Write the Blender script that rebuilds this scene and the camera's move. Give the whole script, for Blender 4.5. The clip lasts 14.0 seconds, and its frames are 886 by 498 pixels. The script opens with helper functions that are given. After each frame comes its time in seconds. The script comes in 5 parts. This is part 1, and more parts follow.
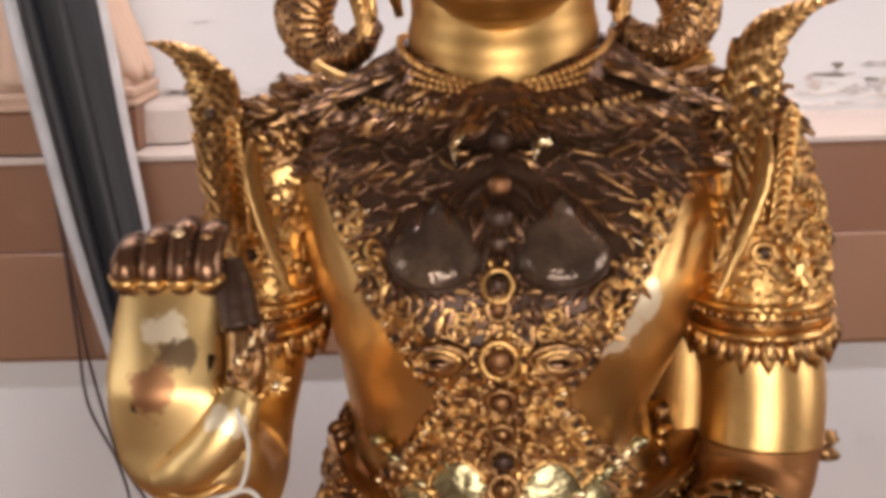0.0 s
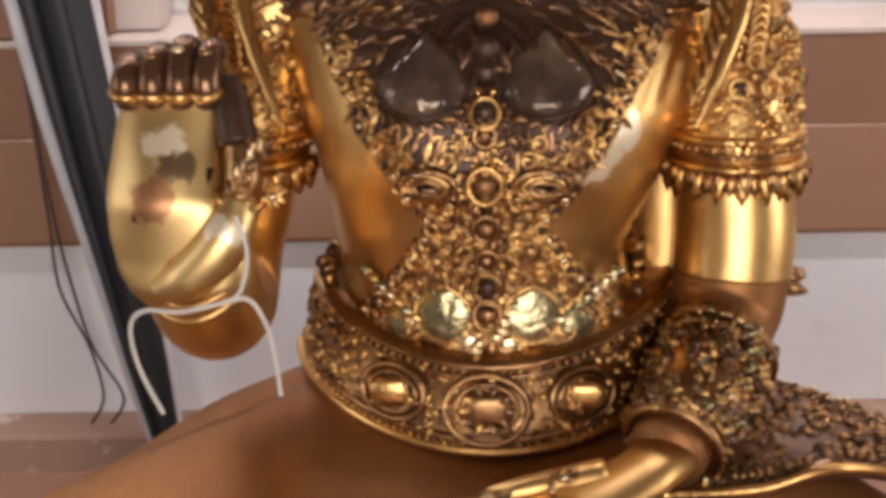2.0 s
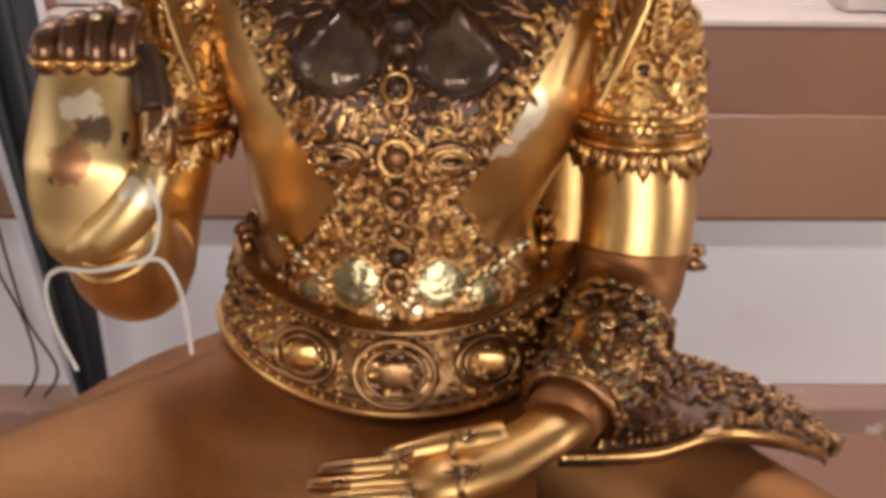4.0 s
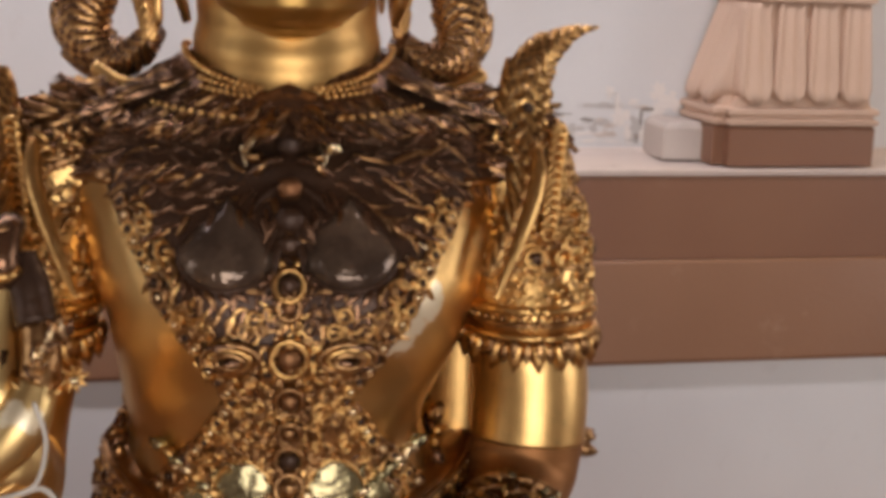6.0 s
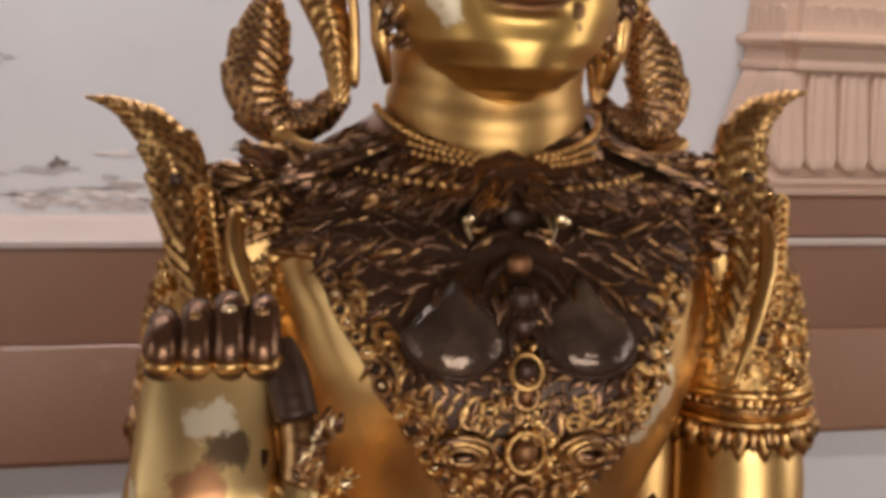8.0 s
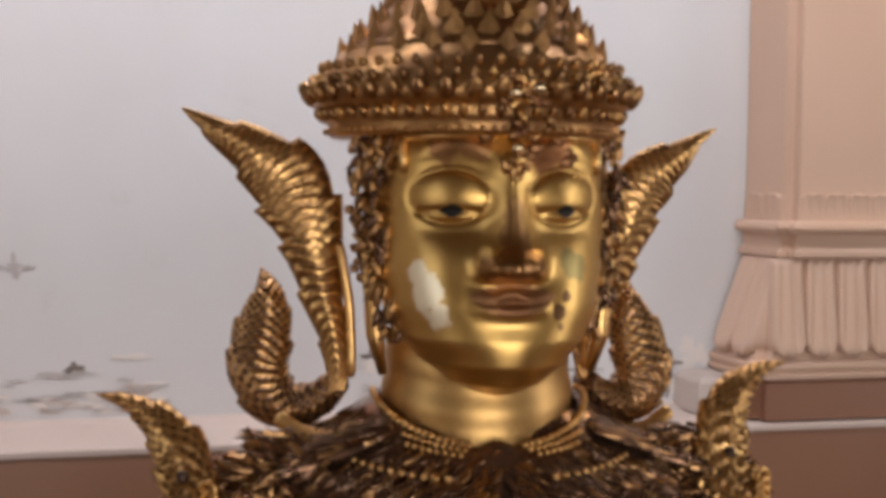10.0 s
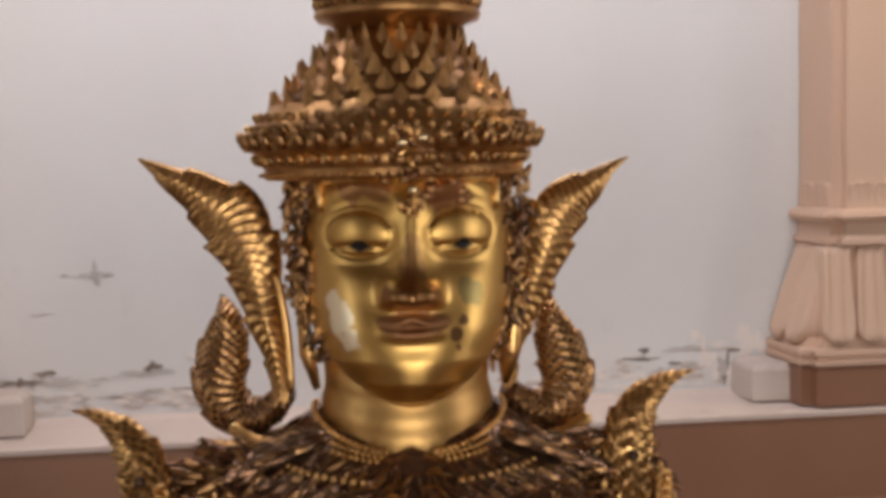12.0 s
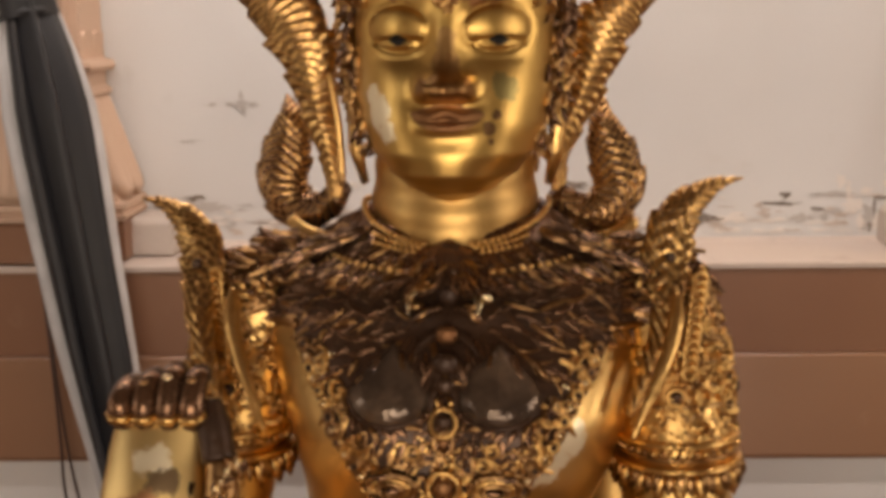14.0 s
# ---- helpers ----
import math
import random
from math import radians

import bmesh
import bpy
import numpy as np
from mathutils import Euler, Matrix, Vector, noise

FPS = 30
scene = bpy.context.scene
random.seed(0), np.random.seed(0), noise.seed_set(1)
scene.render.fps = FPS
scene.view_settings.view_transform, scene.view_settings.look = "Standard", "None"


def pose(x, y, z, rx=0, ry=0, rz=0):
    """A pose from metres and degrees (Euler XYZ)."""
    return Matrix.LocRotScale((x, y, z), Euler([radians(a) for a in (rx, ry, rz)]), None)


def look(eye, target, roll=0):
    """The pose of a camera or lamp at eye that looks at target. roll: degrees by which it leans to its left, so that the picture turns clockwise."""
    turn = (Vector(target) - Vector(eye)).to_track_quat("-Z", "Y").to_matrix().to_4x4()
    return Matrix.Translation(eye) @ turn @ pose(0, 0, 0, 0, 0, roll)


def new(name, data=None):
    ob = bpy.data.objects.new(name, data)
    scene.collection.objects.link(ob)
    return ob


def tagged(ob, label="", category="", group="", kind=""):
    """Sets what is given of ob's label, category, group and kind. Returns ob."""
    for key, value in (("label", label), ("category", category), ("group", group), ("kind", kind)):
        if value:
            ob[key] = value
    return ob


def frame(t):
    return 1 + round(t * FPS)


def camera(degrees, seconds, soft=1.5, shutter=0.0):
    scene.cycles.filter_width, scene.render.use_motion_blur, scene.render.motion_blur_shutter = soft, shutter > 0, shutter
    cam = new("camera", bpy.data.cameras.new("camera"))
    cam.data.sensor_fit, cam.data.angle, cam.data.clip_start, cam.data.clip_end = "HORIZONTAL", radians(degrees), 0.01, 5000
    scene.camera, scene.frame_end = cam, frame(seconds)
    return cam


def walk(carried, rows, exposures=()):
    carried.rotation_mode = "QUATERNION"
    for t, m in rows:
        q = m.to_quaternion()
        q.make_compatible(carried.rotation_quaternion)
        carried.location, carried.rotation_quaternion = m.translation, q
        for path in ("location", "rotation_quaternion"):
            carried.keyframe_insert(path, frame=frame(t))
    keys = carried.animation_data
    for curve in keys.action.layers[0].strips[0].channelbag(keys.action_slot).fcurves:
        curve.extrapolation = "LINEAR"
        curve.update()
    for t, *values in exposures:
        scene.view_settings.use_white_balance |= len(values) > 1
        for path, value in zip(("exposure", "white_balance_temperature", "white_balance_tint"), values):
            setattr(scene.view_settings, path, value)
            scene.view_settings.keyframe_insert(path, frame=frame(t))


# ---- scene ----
cam = camera(37.6, 14.0, soft=4.6)
PATH = [
    (0, (0.339, 0.376, 1.837), (0.268, 2.317, 1.362), -2.0),
    (0.5, (0.34, 0.368, 1.821), (0.266, 2.298, 1.304), -1.9),
    (1, (0.324, 0.362, 1.797), (0.288, 2.289, 1.264), -1.2),
    (1.5, (0.319, 0.349, 1.776), (0.311, 2.266, 1.204), -0.4),
    (2, (0.314, 0.32, 1.769), (0.304, 2.232, 1.182), -1.1),
    (4.5, (0.38, 0.266, 1.766), (0.461, 2.182, 1.157), 0.8),
    (5, (0.431, 0.258, 1.766), (0.538, 2.174, 1.204), -0.3),
    (5.5, (0.376, 0.273, 1.795), (0.615, 2.202, 1.324), -0.3),
    (6, (0.264, 0.342, 1.813), (0.649, 2.261, 1.399), 1.6),
    (6.5, (0.169, 0.426, 1.78), (0.627, 2.34, 1.422), 1.8),
    (7, (0.104, 0.476, 1.784), (0.621, 2.377, 1.439), 2.3),
    (9.3, (0.021, 0.488, 1.854), (0.507, 2.417, 1.645), 1.2),
    (9.5, (0.03, 0.481, 1.871), (0.519, 2.411, 1.682), 0.8),
    (10, (0.043, 0.438, 1.928), (0.53, 2.375, 1.83), 0.7),
    (10.5, (0.058, 0.384, 1.977), (0.544, 2.324, 1.95), 0.5),
    (11, (0.084, 0.351, 1.998), (0.554, 2.295, 1.996), 0.2),
    (11.5, (0.131, 0.321, 1.991), (0.515, 2.282, 1.917), -0.2),
    (12, (0.22, 0.272, 1.981), (0.491, 2.249, 1.85), -1.2),
    (12.5, (0.28, 0.235, 1.969), (0.455, 2.221, 1.811), -1.8),
    (13, (0.309, 0.208, 1.96), (0.426, 2.197, 1.78), -2.4),
    (13.5, (0.335, 0.207, 1.941), (0.39, 2.191, 1.695), -1.5),
    (14, (0.369, 0.227, 1.92), (0.331, 2.198, 1.583), -0.6),
]
walk(cam, [(t, look(eye, target, roll)) for t, eye, target, roll in PATH], [(0, 0.10, 6450, 15), (2, 0.03, 6350, 15), (4.5, 0.0, 6350, 15), (5.5, -0.33, 6400, 15), (7, -0.5, 6400, 14), (9.5, -0.5, 6250, 13), (10, -0.62, 6200, 13), (10.6, -0.45, 6150, 12), (11, -0.53, 6200, 12), (12, -0.68, 6450, 13), (13, -0.64, 6800, 14), (14, -0.5, 7700, 15)])

# ---- world, lights and exposure ----
world = bpy.data.worlds.new("sky")
scene.world = world
world.use_nodes = True
sky = world.node_tree.nodes.new("ShaderNodeTexSky")
sky.sky_type, sky.sun_disc, sky.sun_elevation, sky.sun_rotation = "NISHITA", False, radians(40), radians(200)
world.node_tree.links.new(sky.outputs[0], world.node_tree.nodes["Background"].inputs[0])
world.node_tree.nodes["Background"].inputs[1].default_value = 0.1


def lamp(name, eye, target, w, h, power, colour):
    data = bpy.data.lights.new(name, "AREA")
    data.shape, data.size, data.size_y, data.energy, data.color = "RECTANGLE", w, h, power, colour
    ob = new(name, data)
    ob.matrix_world = look(eye, target)
    return ob


# daylight through the wide doorway behind the visitor and the side windows, and lamps high under the ceiling
lamp("door_light", (0.35, -2.95, 1.45), (0.35, 0.0, 1.45), 2.6, 2.0, 108, (1.0, 0.95, 0.88))
lamp("window_light", (-2.95, 0.35, 1.9), (0.0, 0.45, 1.6), 1.2, 2.0, 14, (1.0, 0.95, 0.90))
lamp("window_light", (3.95, 0.35, 1.9), (1.0, 0.45, 1.6), 1.2, 2.0, 40, (1.0, 0.95, 0.90))
lamp("tube_light", (0.2, 2.2, 3.6), (0.2, 3.2, 2.3), 3.2, 0.12, 76, (0.98, 0.945, 0.96))

lamp("lamp_light", (2.55, 2.75, 3.45), (1.7, 3.2, 2.2), 0.25, 0.25, 14, (1.0, 0.74, 0.42))

# ---- materials ----


def nodes_of(name):
    m = bpy.data.materials.new(name)
    m.use_nodes = True
    n, l = m.node_tree.nodes, m.node_tree.links
    return m, n, l, n["Principled BSDF"]


def noise_node(n, l, scale, detail=6, rough=0.6, coord="Object", stretch=None):
    tc = n.new("ShaderNodeTexCoord")
    t = n.new("ShaderNodeTexNoise")
    t.inputs["Scale"].default_value, t.inputs["Detail"].default_value, t.inputs["Roughness"].default_value = scale, detail, rough
    if stretch:
        mp = n.new("ShaderNodeMapping")
        mp.inputs["Scale"].default_value = stretch
        l.new(tc.outputs[coord], mp.inputs[0])
        l.new(mp.outputs[0], t.inputs[0])
    else:
        l.new(tc.outputs[coord], t.inputs[0])
    return t.outputs["Fac"]


def ramp_node(n, l, fac, stops):
    r = n.new("ShaderNodeValToRGB")
    r.color_ramp.elements[0].position, r.color_ramp.elements[0].color = stops[0][0], (*stops[0][1], 1)
    r.color_ramp.elements[1].position, r.color_ramp.elements[1].color = stops[-1][0], (*stops[-1][1], 1)
    for p, c in stops[1:-1]:
        e = r.color_ramp.elements.new(p)
        e.color = (*c, 1)
    l.new(fac, r.inputs[0])
    return r.outputs[0]


def mix_node(n, l, fac, a, b, blend="MIX"):
    x = n.new("ShaderNodeMix")
    x.data_type, x.blend_type = "RGBA", blend
    for sock, v in ((x.inputs[0], fac), (x.inputs[6], a), (x.inputs[7], b)):
        if isinstance(v, (int, float)):
            sock.default_value = v
        elif isinstance(v, tuple):
            sock.default_value = (*v, 1)
        else:
            l.new(v, sock)
    return x.outputs[2]


def bump_node(n, l, p, fac, strength, dist):
    b = n.new("ShaderNodeBump")
    b.inputs["Strength"].default_value, b.inputs["Distance"].default_value = strength, dist
    l.new(fac, b.inputs["Height"])
    l.new(b.outputs[0], p.inputs["Normal"])


def gray(v):
    return (v, v, v)


def metal(name, base, worn, rough=(0.2, 0.4), amount=0.6, bump=0.15, scale=30, metallic=1.0):
    """Gilding: base colour with a worn colour in patches, uneven gloss and a fine hand-made relief."""
    m, n, l, p = nodes_of(name)
    big, fine = noise_node(n, l, scale * 0.4), noise_node(n, l, scale * 5, 4)
    patch = ramp_node(n, l, big, [(0.42, gray(0)), (0.72, gray(amount))])
    col = mix_node(n, l, patch, base, worn)
    col = mix_node(n, l, ramp_node(n, l, fine, [(0.5, gray(0)), (0.8, gray(0.5))]), col, tuple(c * 0.55 for c in base))
    l.new(col, p.inputs["Base Color"])
    l.new(ramp_node(n, l, big, [(0.3, gray(rough[0])), (0.75, gray(rough[1]))]), p.inputs["Roughness"])
    p.inputs["Metallic"].default_value = metallic
    bump_node(n, l, p, noise_node(n, l, scale * 1.2, 3), bump, 0.004)
    return m


GOLD = metal("gold_leaf", (0.80, 0.515, 0.20), (0.64, 0.37, 0.13), (0.30, 0.44), 0.7, 0.08, 14)
# GOLD darkened by a quarter: the chin's shade is put into the neck colour
NECK = metal("chin_shaded_neck_gold", (0.60, 0.37, 0.135), (0.48, 0.27, 0.095), (0.38, 0.50), 0.6, 0.08, 14)
# the dark reflection on lap and legs is put into this brown
BROWN_REFLECTING_GOLD = metal("brown_dark_reflecting_gold", (0.34, 0.15, 0.048), (0.25, 0.10, 0.035), (0.42, 0.54), 0.7, 0.10, 14, 0.7)
ORN_GOLD = metal("carved_gold", (0.80, 0.49, 0.18), (0.50, 0.26, 0.09), (0.26, 0.40), 0.8, 0.25, 60)
ORN_MID = metal("tarnished_gold", (0.46, 0.26, 0.11), (0.19, 0.095, 0.05), (0.25, 0.40), 0.9, 0.3, 60)
ORN_DARK = metal("blackened_gilding", (0.23, 0.120, 0.066), (0.075, 0.046, 0.032), (0.20, 0.34), 0.9, 0.25, 50, 0.8)
# near-black: shade of the gaps put into colour, also dark gems and pendant
RECESS = metal("recess_shade_dark_gilding", (0.075, 0.036, 0.019), (0.035, 0.018, 0.012), (0.35, 0.5), 0.8, 0.4, 50, 0.4)
HEAD_BROWN = metal("brown_gold", (0.56, 0.32, 0.125), (0.26, 0.13, 0.06), (0.34, 0.48), 0.9, 0.3, 60)
# paler gold: glints put into the colour of single leaves, also bright clasps
GLINT = metal("bright_glint_gold", (0.86, 0.68, 0.42), (0.7, 0.48, 0.24), (0.22, 0.34), 0.7, 0.2, 60)
SMOKE = metal("smoky_stone", (0.10, 0.068, 0.050), (0.32, 0.22, 0.15), (0.06, 0.14), 1.0, 1.0, 30, 0.55)
PALE = metal("pale_green_stone", (0.40, 0.34, 0.19), (0.20, 0.16, 0.07), (0.20, 0.34), 0.9, 0.9, 35, 0.9)
LIP = metal("red_brown_gilding", (0.34, 0.17, 0.075), (0.20, 0.08, 0.04), (0.42, 0.55), 0.8, 0.2, 60, 0.9)
BLACK = metal("black_hollow", (0.006, 0.005, 0.004), (0.01, 0.008, 0.006), (0.5, 0.6), 0.5, 0.1, 40, 0.0)


def spotted_gold(name, base, spots, rough):
    """Gold leaf with ragged spots, some rubbed down to the brown ground, some painted reflections: rows of (place,
    size, strength).
    """
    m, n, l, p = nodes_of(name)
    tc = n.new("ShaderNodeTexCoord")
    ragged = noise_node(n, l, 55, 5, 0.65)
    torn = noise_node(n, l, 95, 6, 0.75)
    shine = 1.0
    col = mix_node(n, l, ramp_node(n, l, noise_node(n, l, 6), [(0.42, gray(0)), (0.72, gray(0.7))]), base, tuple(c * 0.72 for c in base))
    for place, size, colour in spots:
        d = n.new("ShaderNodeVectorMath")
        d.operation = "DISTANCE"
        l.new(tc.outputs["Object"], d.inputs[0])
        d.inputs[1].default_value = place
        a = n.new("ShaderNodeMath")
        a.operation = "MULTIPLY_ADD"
        l.new(torn if colour is LEAF_GLINT else ragged, a.inputs[0])
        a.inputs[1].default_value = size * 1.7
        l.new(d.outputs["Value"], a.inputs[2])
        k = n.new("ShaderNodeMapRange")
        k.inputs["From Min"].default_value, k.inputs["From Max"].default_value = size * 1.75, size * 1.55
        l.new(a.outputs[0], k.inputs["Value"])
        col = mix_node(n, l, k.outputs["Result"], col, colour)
        if colour is LEAF_GLINT:
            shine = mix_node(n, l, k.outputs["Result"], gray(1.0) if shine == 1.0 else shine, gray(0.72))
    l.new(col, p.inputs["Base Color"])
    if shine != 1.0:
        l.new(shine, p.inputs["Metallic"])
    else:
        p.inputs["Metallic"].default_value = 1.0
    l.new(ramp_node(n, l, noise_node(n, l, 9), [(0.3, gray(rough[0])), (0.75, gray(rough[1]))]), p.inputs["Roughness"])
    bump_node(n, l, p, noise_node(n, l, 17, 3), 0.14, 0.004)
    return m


LEAF_GLINT = (1.0, 0.87, 0.62)
# pale spots on thumb ball and left edge put highlights into the colour
PALM = spotted_gold("rubbed_palm_with_glints", (0.78, 0.55, 0.24), [((-0.224, -0.302, 1.543), 0.020, (0.24, 0.16, 0.09)), ((-0.236, -0.312, 1.522), 0.024, (0.46, 0.23, 0.11)), ((-0.253, -0.314, 1.508), 0.008, (0.07, 0.04, 0.03)), ((-0.230, -0.316, 1.506), 0.006, (0.12, 0.06, 0.04)), ((-0.224, -0.322, 1.474), 0.007, (0.16, 0.09, 0.05)), ((-0.237, -0.300, 1.561), 0.015, LEAF_GLINT), ((-0.226, -0.298, 1.564), 0.015, LEAF_GLINT), ((-0.190, -0.330, 1.508), 0.013, LEAF_GLINT), ((-0.178, -0.326, 1.502), 0.012, LEAF_GLINT), ((-0.278, -0.300, 1.520), 0.011, LEAF_GLINT)], (0.36, 0.48))
BODY = spotted_gold("body_gold", (0.80, 0.515, 0.20), [((0.090, -0.157, 1.511), 0.022, LEAF_GLINT), ((0.103, -0.150, 1.521), 0.018, LEAF_GLINT), ((0.118, -0.141, 1.537), 0.020, LEAF_GLINT), ((0.124, -0.136, 1.550), 0.009, LEAF_GLINT)], (0.30, 0.44))
# nose and forehead spots put dark reflections into the colour; the others are wear
FACE = spotted_gold("face_gold", (0.70, 0.44, 0.14), [((0.056, -0.106, 1.866), 0.017, (0.34, 0.26, 0.10)), ((0.041, -0.117, 1.827), 0.008, (0.24, 0.13, 0.06)), ((0.043, -0.118, 1.815), 0.005, (0.26, 0.14, 0.065)), ((0.047, -0.113, 1.838), 0.007, (0.20, 0.11, 0.055)), ((0.035, -0.108, 1.957), 0.026, (0.42, 0.19, 0.08)), ((-0.030, -0.109, 1.963), 0.020, (0.46, 0.24, 0.10)), ((-0.056, -0.098, 1.966), 0.022, (0.34, 0.17, 0.07)), ((0.0, -0.148, 1.866), 0.026, (0.36, 0.19, 0.075)), ((0.0, -0.138, 1.888), 0.022, (0.42, 0.23, 0.09)), ((0.0, -0.128, 1.910), 0.016, (0.46, 0.26, 0.10)), ((0.022, -0.132, 1.862), 0.014, (0.36, 0.19, 0.075)), ((-0.022, -0.132, 1.862), 0.014, (0.36, 0.19, 0.075)), ((-0.069, -0.088, 1.856), 0.015, LEAF_GLINT), ((-0.064, -0.097, 1.840), 0.019, LEAF_GLINT), ((-0.057, -0.106, 1.822), 0.014, LEAF_GLINT)], (0.30, 0.42))


def plaster(name, a, b, stain, rough=0.8, bump=0.25, spots=0.25, stain_at=(0.60, 0.72)):
    m, n, l, p = nodes_of(name)
    big, mid, fine = noise_node(n, l, 1.1, 3), noise_node(n, l, 6, 8, 0.7), noise_node(n, l, 70, 5)
    col = mix_node(n, l, ramp_node(n, l, big, [(0.35, gray(0)), (0.7, gray(1))]), a, b)
    col = mix_node(n, l, ramp_node(n, l, mid, [(stain_at[0], gray(0)), (stain_at[1], gray(spots))]), col, stain)
    l.new(col, p.inputs["Base Color"])
    p.inputs["Roughness"].default_value = rough
    bump_node(n, l, p, fine, bump, 0.003)
    return m


WALL = plaster("grey_white_plaster", (0.63, 0.62, 0.615), (0.57, 0.55, 0.535), (0.44, 0.40, 0.37), 0.8, 0.15, 0.25)
BAND = plaster("white_band_paint", (0.76, 0.75, 0.74), (0.68, 0.66, 0.65), (0.45, 0.40, 0.37), 0.55, 0.15, 0.2)
BROWN = plaster("red_brown_paint", (0.215, 0.098, 0.056), (0.26, 0.128, 0.072), (0.34, 0.19, 0.12), 0.38, 0.2, 0.35)
# lighter copy of BROWN: the moulding's glossy reflection is put into the colour
BROWN_SHEEN = plaster("brown_paint_with_sheen", (0.25, 0.125, 0.070), (0.31, 0.163, 0.094), (0.46, 0.29, 0.19), 0.30, 0.25, 0.5)
WORN = plaster("worn_brown_step_paint", (0.30, 0.17, 0.12), (0.36, 0.22, 0.16), (0.62, 0.52, 0.46), 0.5, 0.3, 0.8, (0.58, 0.64))
PINK = plaster("pinkish_plaster", (0.62, 0.44, 0.33), (0.56, 0.385, 0.28), (0.48, 0.32, 0.23), 0.7, 0.25, 0.3)
LEDGE = plaster("pale_ledge_plaster", (0.62, 0.525, 0.465), (0.56, 0.46, 0.40), (0.42, 0.33, 0.28), 0.75, 0.3, 0.5)
PLAIN = plaster("room_plaster", (0.60, 0.54, 0.48), (0.54, 0.48, 0.43), (0.44, 0.38, 0.33), 0.8, 0.1, 0.2)
WOOD = plaster("dark_stained_wood", (0.10, 0.052, 0.028), (0.13, 0.068, 0.036), (0.07, 0.035, 0.02), 0.5, 0.2, 0.4)
FLOOR = plaster("brown_floor_paint", (0.16, 0.075, 0.045), (0.20, 0.10, 0.06), (0.12, 0.06, 0.04), 0.35, 0.1, 0.3)

# ---- mesh helpers ----


def mesh_object(name, verts, faces, mats, index=None, smooth=True):
    me = bpy.data.meshes.new(name)
    me.from_pydata([tuple(v) for v in verts], [], faces)
    for m in mats if isinstance(mats, (list, tuple)) else [mats]:
        me.materials.append(m)
    if index is not None:
        me.polygons.foreach_set("material_index", index)
    me.polygons.foreach_set("use_smooth", [smooth] * len(faces))
    me.update()
    return new(name, me)


def part(name, bm, material, parent, label=""):
    me = bpy.data.meshes.new(name)
    bm.to_mesh(me)
    bm.free()
    me.materials.append(material)
    ob = new(name, me)
    ob.parent = parent
    return tagged(ob, label)


def box_bm(x0, x1, y0, y1, z0, z1, bevel=0.0):
    bm = bmesh.new()
    bmesh.ops.create_cube(bm, size=1)
    for v in bm.verts:
        v.co = Vector(((x0 + x1) / 2 + v.co.x * (x1 - x0), (y0 + y1) / 2 + v.co.y * (y1 - y0), (z0 + z1) / 2 + v.co.z * (z1 - z0)))
    if bevel:
        bmesh.ops.bevel(bm, geom=bm.edges[:], offset=bevel, segments=2, affect="EDGES", profile=0.5)
    return bm


def structure(name, bm, material, label, category):
    ob = part(name, bm, material, None)
    return tagged(ob, label, category, kind="structure")


def extrude_profile(profile, x0, x1, steps=1):
    """A moulding: a closed profile of (y, z), swept along x."""
    bm = bmesh.new()
    rings = [[bm.verts.new((x0 + (x1 - x0) * k / steps, y, z)) for y, z in profile] for k in range(steps + 1)]
    n = len(profile)
    for a, b in zip(rings, rings[1:]):
        for i in range(n):
            bm.faces.new((a[i], a[(i + 1) % n], b[(i + 1) % n], b[i]))
    bm.faces.new(rings[0][::-1]), bm.faces.new(rings[-1])
    bmesh.ops.recalc_face_normals(bm, faces=bm.faces[:])
    return bm

# ---- room ----
X0, X1, Y0, YB, TOP = -3.0, 4.0, -3.0, 3.34, 3.8
structure("floor", box_bm(X0, X1, Y0, 3.6, -0.1, 0.0), FLOOR, "dark red-brown painted concrete floor", "floor")
structure("ceiling", box_bm(X0, X1, Y0, 3.6, TOP, TOP + 0.1), WOOD, "dark stained wooden ceiling", "ceiling")
north = structure("wall_north", box_bm(X0, X1, YB, 3.6, 0.0, TOP), WALL, "grey-white plastered wall with hairline stains", "wall")
for name, xa, xb in (("wall_west", X0 - 0.15, X0), ("wall_east", X1, X1 + 0.15)):
    side_wall = tagged(new(name), "plain plastered side wall with a window opening", "wall", kind="structure")
    for a, b, lo, hi in ((Y0, -0.3, 0, TOP), (1.0, 3.6, 0, TOP), (-0.3, 1.0, 0, 0.85), (-0.3, 1.0, 2.95, TOP)):
        part("wall_panel", box_bm(xa, xb, a, b, lo, hi), PLAIN, side_wall)
south = tagged(new("wall_south"), "plain plastered wall with a wide open doorway", "wall", kind="structure")
for a, b, lo, hi in ((X0, -1.0, 0, TOP), (1.7, X1, 0, TOP), (-1.0, 1.7, 2.5, TOP)):
    part("wall_panel", box_bm(a, b, Y0 - 0.15, Y0, lo, hi), PLAIN, south)

LEDGE_Y, LEDGE_Z = 3.10, 1.395
DAMP = plaster("damp_grey_plaster", (0.44, 0.41, 0.39), (0.52, 0.49, 0.47), (0.34, 0.30, 0.27), 0.9, 0.6, 0.6)
CHALK = plaster("bare_chalky_plaster", (0.72, 0.67, 0.63), (0.66, 0.60, 0.55), (0.50, 0.42, 0.37), 0.9, 0.6, 0.5)
CRACK = plaster("dark_crack_dirt", (0.17, 0.14, 0.12), (0.24, 0.20, 0.17), (0.12, 0.1, 0.09), 0.9, 0.4, 0.5)
